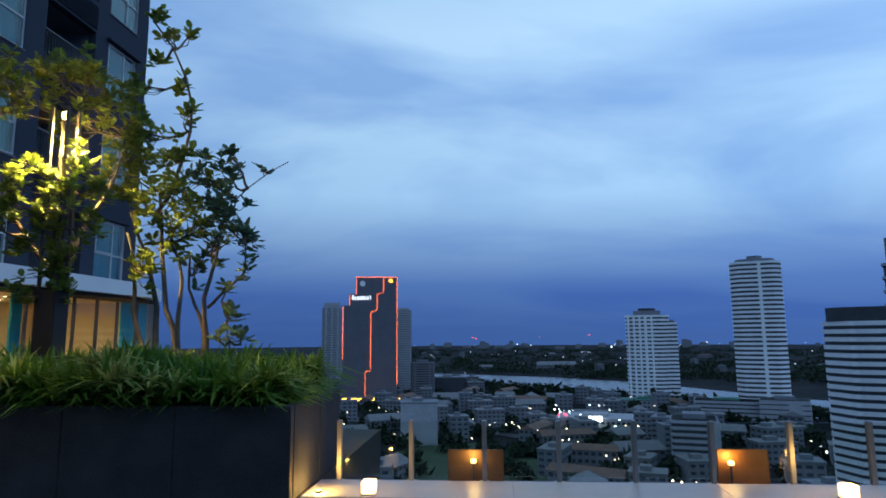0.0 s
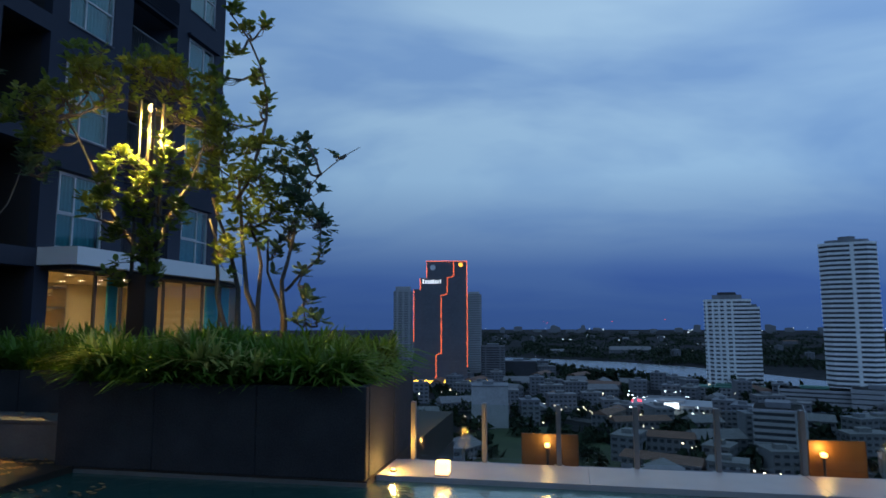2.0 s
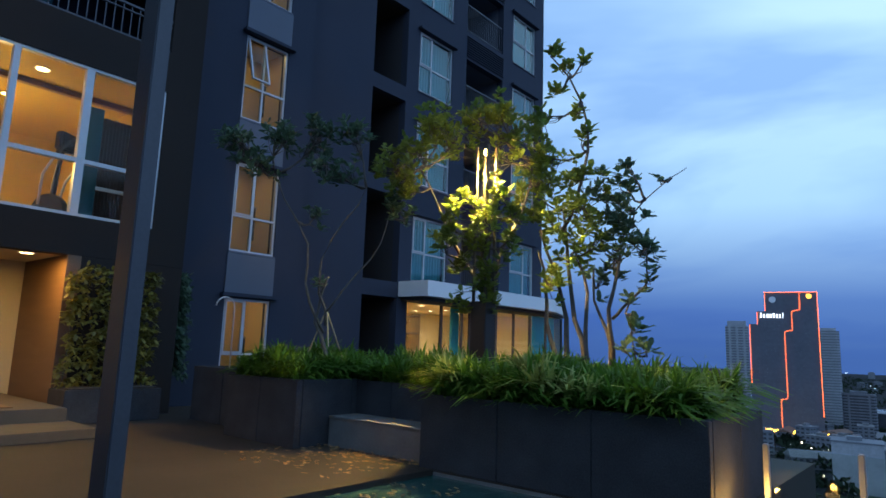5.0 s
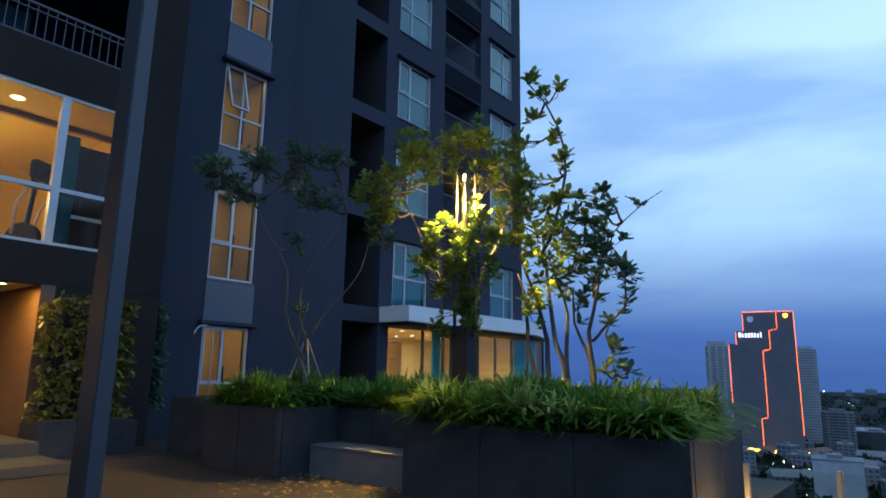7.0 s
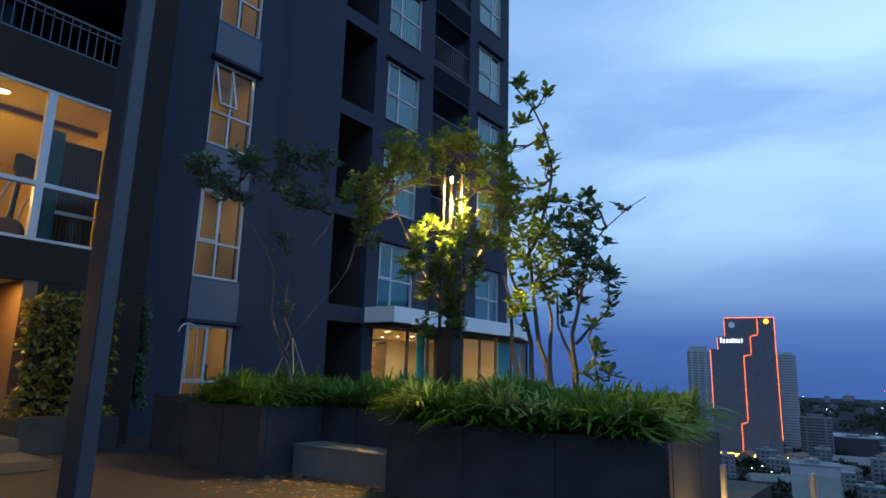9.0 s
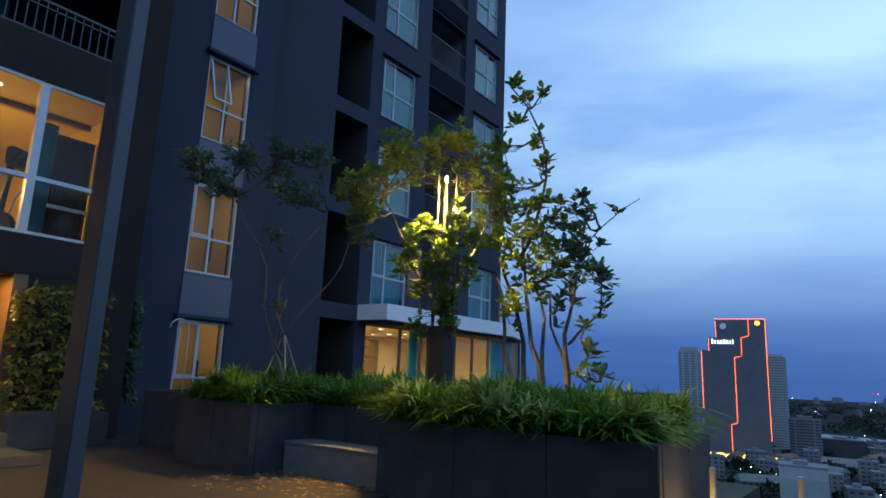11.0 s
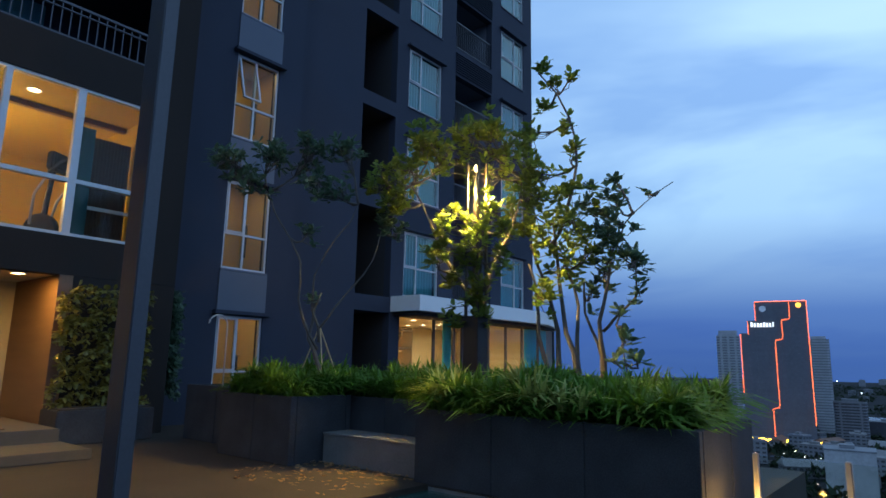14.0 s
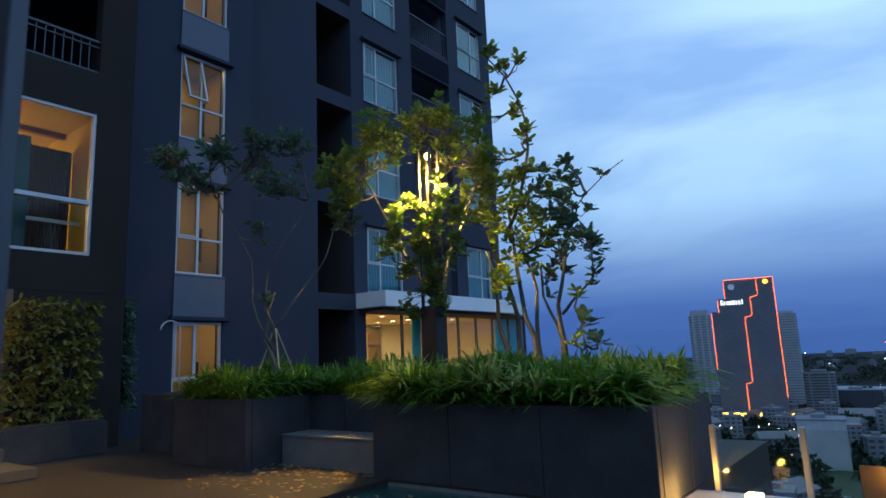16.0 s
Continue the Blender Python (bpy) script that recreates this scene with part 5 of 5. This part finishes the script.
def house(name, label, w_, d_, h, floors, wall, roofm, pitched=False, windows=True):
    e = empty(name, (0, 0, 0), label, "building", "city buildings")
    bm = B()
    box(bm, -w_ / 2, w_ / 2, -d_ / 2, d_ / 2, 0, h)
    part("wall", bm, wall, e)
    st = h / floors
    bm = B()
    k = max(3, int(w_ / 4))
    for i in range(floors if windows else 0):
        for j in range(k):
            x0 = -w_ / 2 + w_ * (j + 0.2) / k
            box(bm, x0, x0 + w_ * 0.6 / k, -d_ / 2 - 0.12, -d_ / 2 - 0.02, st * i + st * 0.3, st * i + st * 0.75)
        for j in range(3):
            y0 = -d_ / 2 + d_ * (j + 0.2) / 3
            for s_ in (-1, 1):
                box(bm, s_ * (w_ / 2 + 0.07) - 0.05, s_ * (w_ / 2 + 0.07) + 0.05, y0, y0 + d_ * 0.2, st * i + st * 0.3, st * i + st * 0.75)
    if windows:
        tagged(part("glazing", bm, M_CITY_DARK, e), kind="stuff")
    bm = B()
    if pitched:
        v = [bm.verts.new(p) for p in ((-w_ / 2 - 1, -d_ / 2 - 1, h), (w_ / 2 + 1, -d_ / 2 - 1, h), (w_ / 2 + 1, d_ / 2 + 1, h), (-w_ / 2 - 1, d_ / 2 + 1, h), (-w_ / 2, 0, h + d_ * 0.25), (w_ / 2, 0, h + d_ * 0.25))]
        for f in ((0, 1, 5, 4), (2, 3, 4, 5), (1, 2, 5), (3, 0, 4), (0, 3, 2, 1)):
            bm.faces.new([v[i] for i in f])
    else:
        box(bm, -w_ / 2 - 0.4, w_ / 2 + 0.4, -d_ / 2 - 0.4, d_ / 2 + 0.4, h + 0.02, h + 0.9)
        box(bm, -w_ * 0.2, w_ * 0.1, -d_ * 0.2, d_ * 0.2, h + 0.92, h + 3.2)
    part("roof", bm, roofm, e)
    return e


def put(e, az, d, turn=0):
    x, y = bearing(az, d)
    e.matrix_world = pose(x, y, GZ, 0, 0, turn)
    return e


put(house("white_block", "pale windowless concrete block with a water tank", 27, 24, 30, 6, M_CITY_PALE, M_CITY_GREY, False, False), 6.9, 480, 6)
put(house("green_roof_building", "cream building with a green roof", 30, 20, 12, 3, M_CITY_PALE, M_CITY_GREEN, True), 14.6, 430, 14)
banded_tower("pale multi-storey block with open striped floors", -16.6, 415, 26, 30, -49, 8, 0.5, 1, [(0.42, 6)], [(0.5, 3, M_CITY_GREY)], M_CITY_DARK, M_CITY_PALE)
banded_tower("long pale podium building under the riverside towers", -19.2, 650, 56, 30, -60, 5, 0.6, 1, [], [(0.4, 2, M_CITY_GREEN)], M_CITY_DARK, M_CITY_PALE)
banded_tower("pale podium wing by the river", -23.4, 640, 40, 30, -57, 5, 0.75, 1, [(0.2, 10)], [(0.4, 3, M_CITY_GREY)], M_CITY_DARK, M_CITY_PALE)
put(house("podium_block", "low green-roofed podium below the white tower", 66, 24, 9, 2, M_CITY_PALE, M_CITY_GREEN), -13.2, 722, -10)
put(house("shed", "long grey warehouse shed across the river", 90, 30, 10, 2, M_CITY_GREY, M_CITY_ROOF, True), -5.4, 1500, 3)
put(house("dark_block", "dark glazed block near the river", 44, 24, 22, 5, M_CITY_DARK, M_CITY_GREY), 4.2, 880, 4)
put(house("market_hall", "pale flat-roofed hall with bright lights", 70, 40, 10, 2, M_CITY_PALE, M_CITY_PALE), -9.0, 560, -15)
kinds = [house("town_house", "grey flat-roofed low city building", 18, 14, 11, 3, M_CITY_GREY, M_CITY_ROOF), house("town_house", "pale flat-roofed four-storey city building", 24, 14, 14, 4, M_CITY_GREY, M_CITY_ROOF),
         house("town_house", "long low brown-roofed shop row", 40, 12, 9, 2, M_CITY_GREY, M_CITY_BROWN, True), house("town_house", "pale wide building with pitched roof", 30, 18, 8, 2, M_CITY_GREY, M_CITY_ROOF, True),
         house("town_house", "low building with grey pitched roof", 22, 16, 9, 2, M_CITY_GREY, M_CITY_ROOF, True), house("town_house", "small grey five-storey city block", 14, 14, 18, 5, M_CITY_GREY, M_CITY_GREY)]
rc = random.Random(5)
placed = [bearing(a, d) for a, d in ((6.9, 480), (14.6, 430), (-17, 410), (-19, 630), (-23, 600), (-13.2, 722), (-9, 560), (-29.6, 255), (-35, 190), (11.3, 780), (6.6, 850), (4.2, 880))]


def river_near(x):
    for (x0, y0), (x1, y1) in zip(near, near[1:]):
        if x0 <= x <= x1:
            return y0 + (y1 - y0) * (x - x0) / (x1 - x0)
    return 1600 if x < near[0][0] else 150


count = 0
for k in kinds:
    put(k, *[(-2, 610), (1.5, 640), (-6, 470), (10, 560), (-11, 480), (-22, 470)][kinds.index(k)], rc.uniform(-30, 30))
    placed.append(tuple(k.location[:2]))
while count < 190:
    az, d = rc.uniform(-34, 22), rc.uniform(290, 980)
    x, y = bearing(az, d)
    if y > river_near(x) - 45 or (-5 < az < 9 and d < 490) or any((x - a) ** 2 + (y - b) ** 2 < 26 ** 2 for a, b in placed):
        count += 0.2
        continue
    o = copy_thing(rc.choice(kinds), pose(x, y, GZ, 0, 0, rc.choice((-20, 10, 70, 100)) + rc.uniform(-8, 8)))
    placed.append((x, y))
    count += 1
for _ in range(22):
    az, d = rc.uniform(-30, 10), rc.uniform(1300, 2600)
    x, y = bearing(az, d)
    copy_thing(rc.choice(kinds), pose(x, y, GZ, 0, 0, rc.uniform(-40, 40)))

def clumps(spots, seed):
    r = random.Random(seed)
    verts, faces = [], []
    for x, y, rad, hgt in spots:
        for _ in range(46):
            a, u = r.uniform(0, 2 * math.pi), r.uniform(0, 1)
            q = Vector((x + rad * math.sqrt(u) * math.cos(a), y + rad * math.sqrt(u) * math.sin(a), GZ + hgt * (0.25 + 0.75 * r.random() * (1 - 0.6 * u))))
            s = r.uniform(1.0, 2.4)
            k = len(verts)
            for _ in range(4):
                verts.append(q + Vector((r.gauss(0, s), r.gauss(0, s), r.gauss(0, s))))
            faces += [(k, k + 1, k + 2), (k, k + 2, k + 3), (k, k + 1, k + 3), (k + 1, k + 2, k + 3)]
    return verts, faces


spots = []
for _ in range(330):
    az, d = rc.uniform(-33, 20), rc.uniform(300, 960)
    x, y = bearing(az, d)
    if y < river_near(x) - 12:
        spots.append((x, y, rc.uniform(5, 10), rc.uniform(6, 12)))
for i in range(90):
    x = -80 + i * 4.6
    spots.append((x, river_near(x) - rc.uniform(6, 40), rc.uniform(6, 11), rc.uniform(9, 17)))
foliage("city_trees", clumps(spots, 41), M_TREES, "dark tree clumps between city buildings", "trees")
spots = []
for _ in range(700):
    az, d = rc.uniform(-36, 12), 1150 + 2300 * rc.random() ** 1.6
    x, y = bearing(az, d)
    fy = next((y0 + (y1 - y0) * (x - x0) / (x1 - x0) for (x0, y0), (x1, y1) in zip(far, far[1:]) if x0 <= x <= x1), 0)
    if y > fy + 15:
        spots.append((x, y, rc.uniform(15, 32), rc.uniform(9, 18)))
foliage("far_woods", clumps(spots, 42), M_TREES, "dark woods across the river", "trees")

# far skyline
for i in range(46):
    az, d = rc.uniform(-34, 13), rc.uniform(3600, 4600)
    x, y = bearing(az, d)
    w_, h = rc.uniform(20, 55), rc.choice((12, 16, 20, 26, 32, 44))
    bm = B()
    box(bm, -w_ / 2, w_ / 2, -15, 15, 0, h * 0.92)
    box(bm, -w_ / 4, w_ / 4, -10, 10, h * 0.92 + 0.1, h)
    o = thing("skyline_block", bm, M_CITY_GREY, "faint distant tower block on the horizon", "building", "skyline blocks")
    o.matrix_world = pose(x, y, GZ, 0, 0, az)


def lights(name, label, mat, spots, size):
    bm = B()
    for x, y, z, s in spots:
        q = size * s
        v = [bm.verts.new((x + q * a, y + q * b, z + q * c)) for a, b, c in ((1, 0, 0), (0, 1, 0), (-1, 0, 0), (0, -1, 0), (0, 0, 1), (0, 0, -1))]
        for f in ((0, 1, 4), (1, 2, 4), (2, 3, 4), (3, 0, 4), (1, 0, 5), (2, 1, 5), (3, 2, 5), (0, 3, 5)):
            bm.faces.new([v[i] for i in f])
    return thing(name, bm, mat, label, "lights", kind="stuff")


def scatter(n, a0, a1, d0, d1, z0=4, z1=10, grow=True):
    out = []
    for _ in range(n):
        az, d = rc.uniform(a0, a1), rc.uniform(d0, d1)
        x, y = bearing(az, d)
        out.append((x, y, GZ + rc.uniform(z0, z1), rc.uniform(0.5, 1.3) * ((d / 600) ** 0.55 if grow else 1)))
    return out


road_spots = []
for (x0, y0), (x1, y1) in zip(rd, rd[1:]):
    for i in range(7):
        u = i / 7
        road_spots.append((x0 + (x1 - x0) * u, y0 + (y1 - y0) * u + rc.uniform(-10, 10), GZ + 8, rc.uniform(0.5, 1.0)))
lights("street_lights", "warm street lights dotted through the city", G_STREET, scatter(80, -32, 14, 420, 800) + road_spots, 0.6)
lights("street_lights", "cold white lights round the market and far streets", G_STREET_W, scatter(34, -11, -5, 480, 620, 8, 14) + scatter(24, -28, -20, 330, 520) + scatter(40, -30, 12, 1200, 3000) + scatter(26, -34, 12, 3300, 4300, 10, 30), 0.7)
lights("street_lights", "amber lights at the foot of the lit tower", G_STREET_Y, scatter(120, 8.6, 15, 716, 724, 8.5, 10), 0.75)
lights("red_lights", "small red lights in the city", G_RED, scatter(4, -7, -5, 520, 560, 8, 14) + scatter(5, -10, 12, 3600, 4300, 60, 90), 1.2)
bm = B()
x, y = bearing(-8.2, 535)
box(bm, x - 9, x + 9, y - 1, y, GZ + 9, GZ + 13)
thing("lit_billboard", bm, G_STREET_W, "bright white lit sign above a market hall", "billboard")
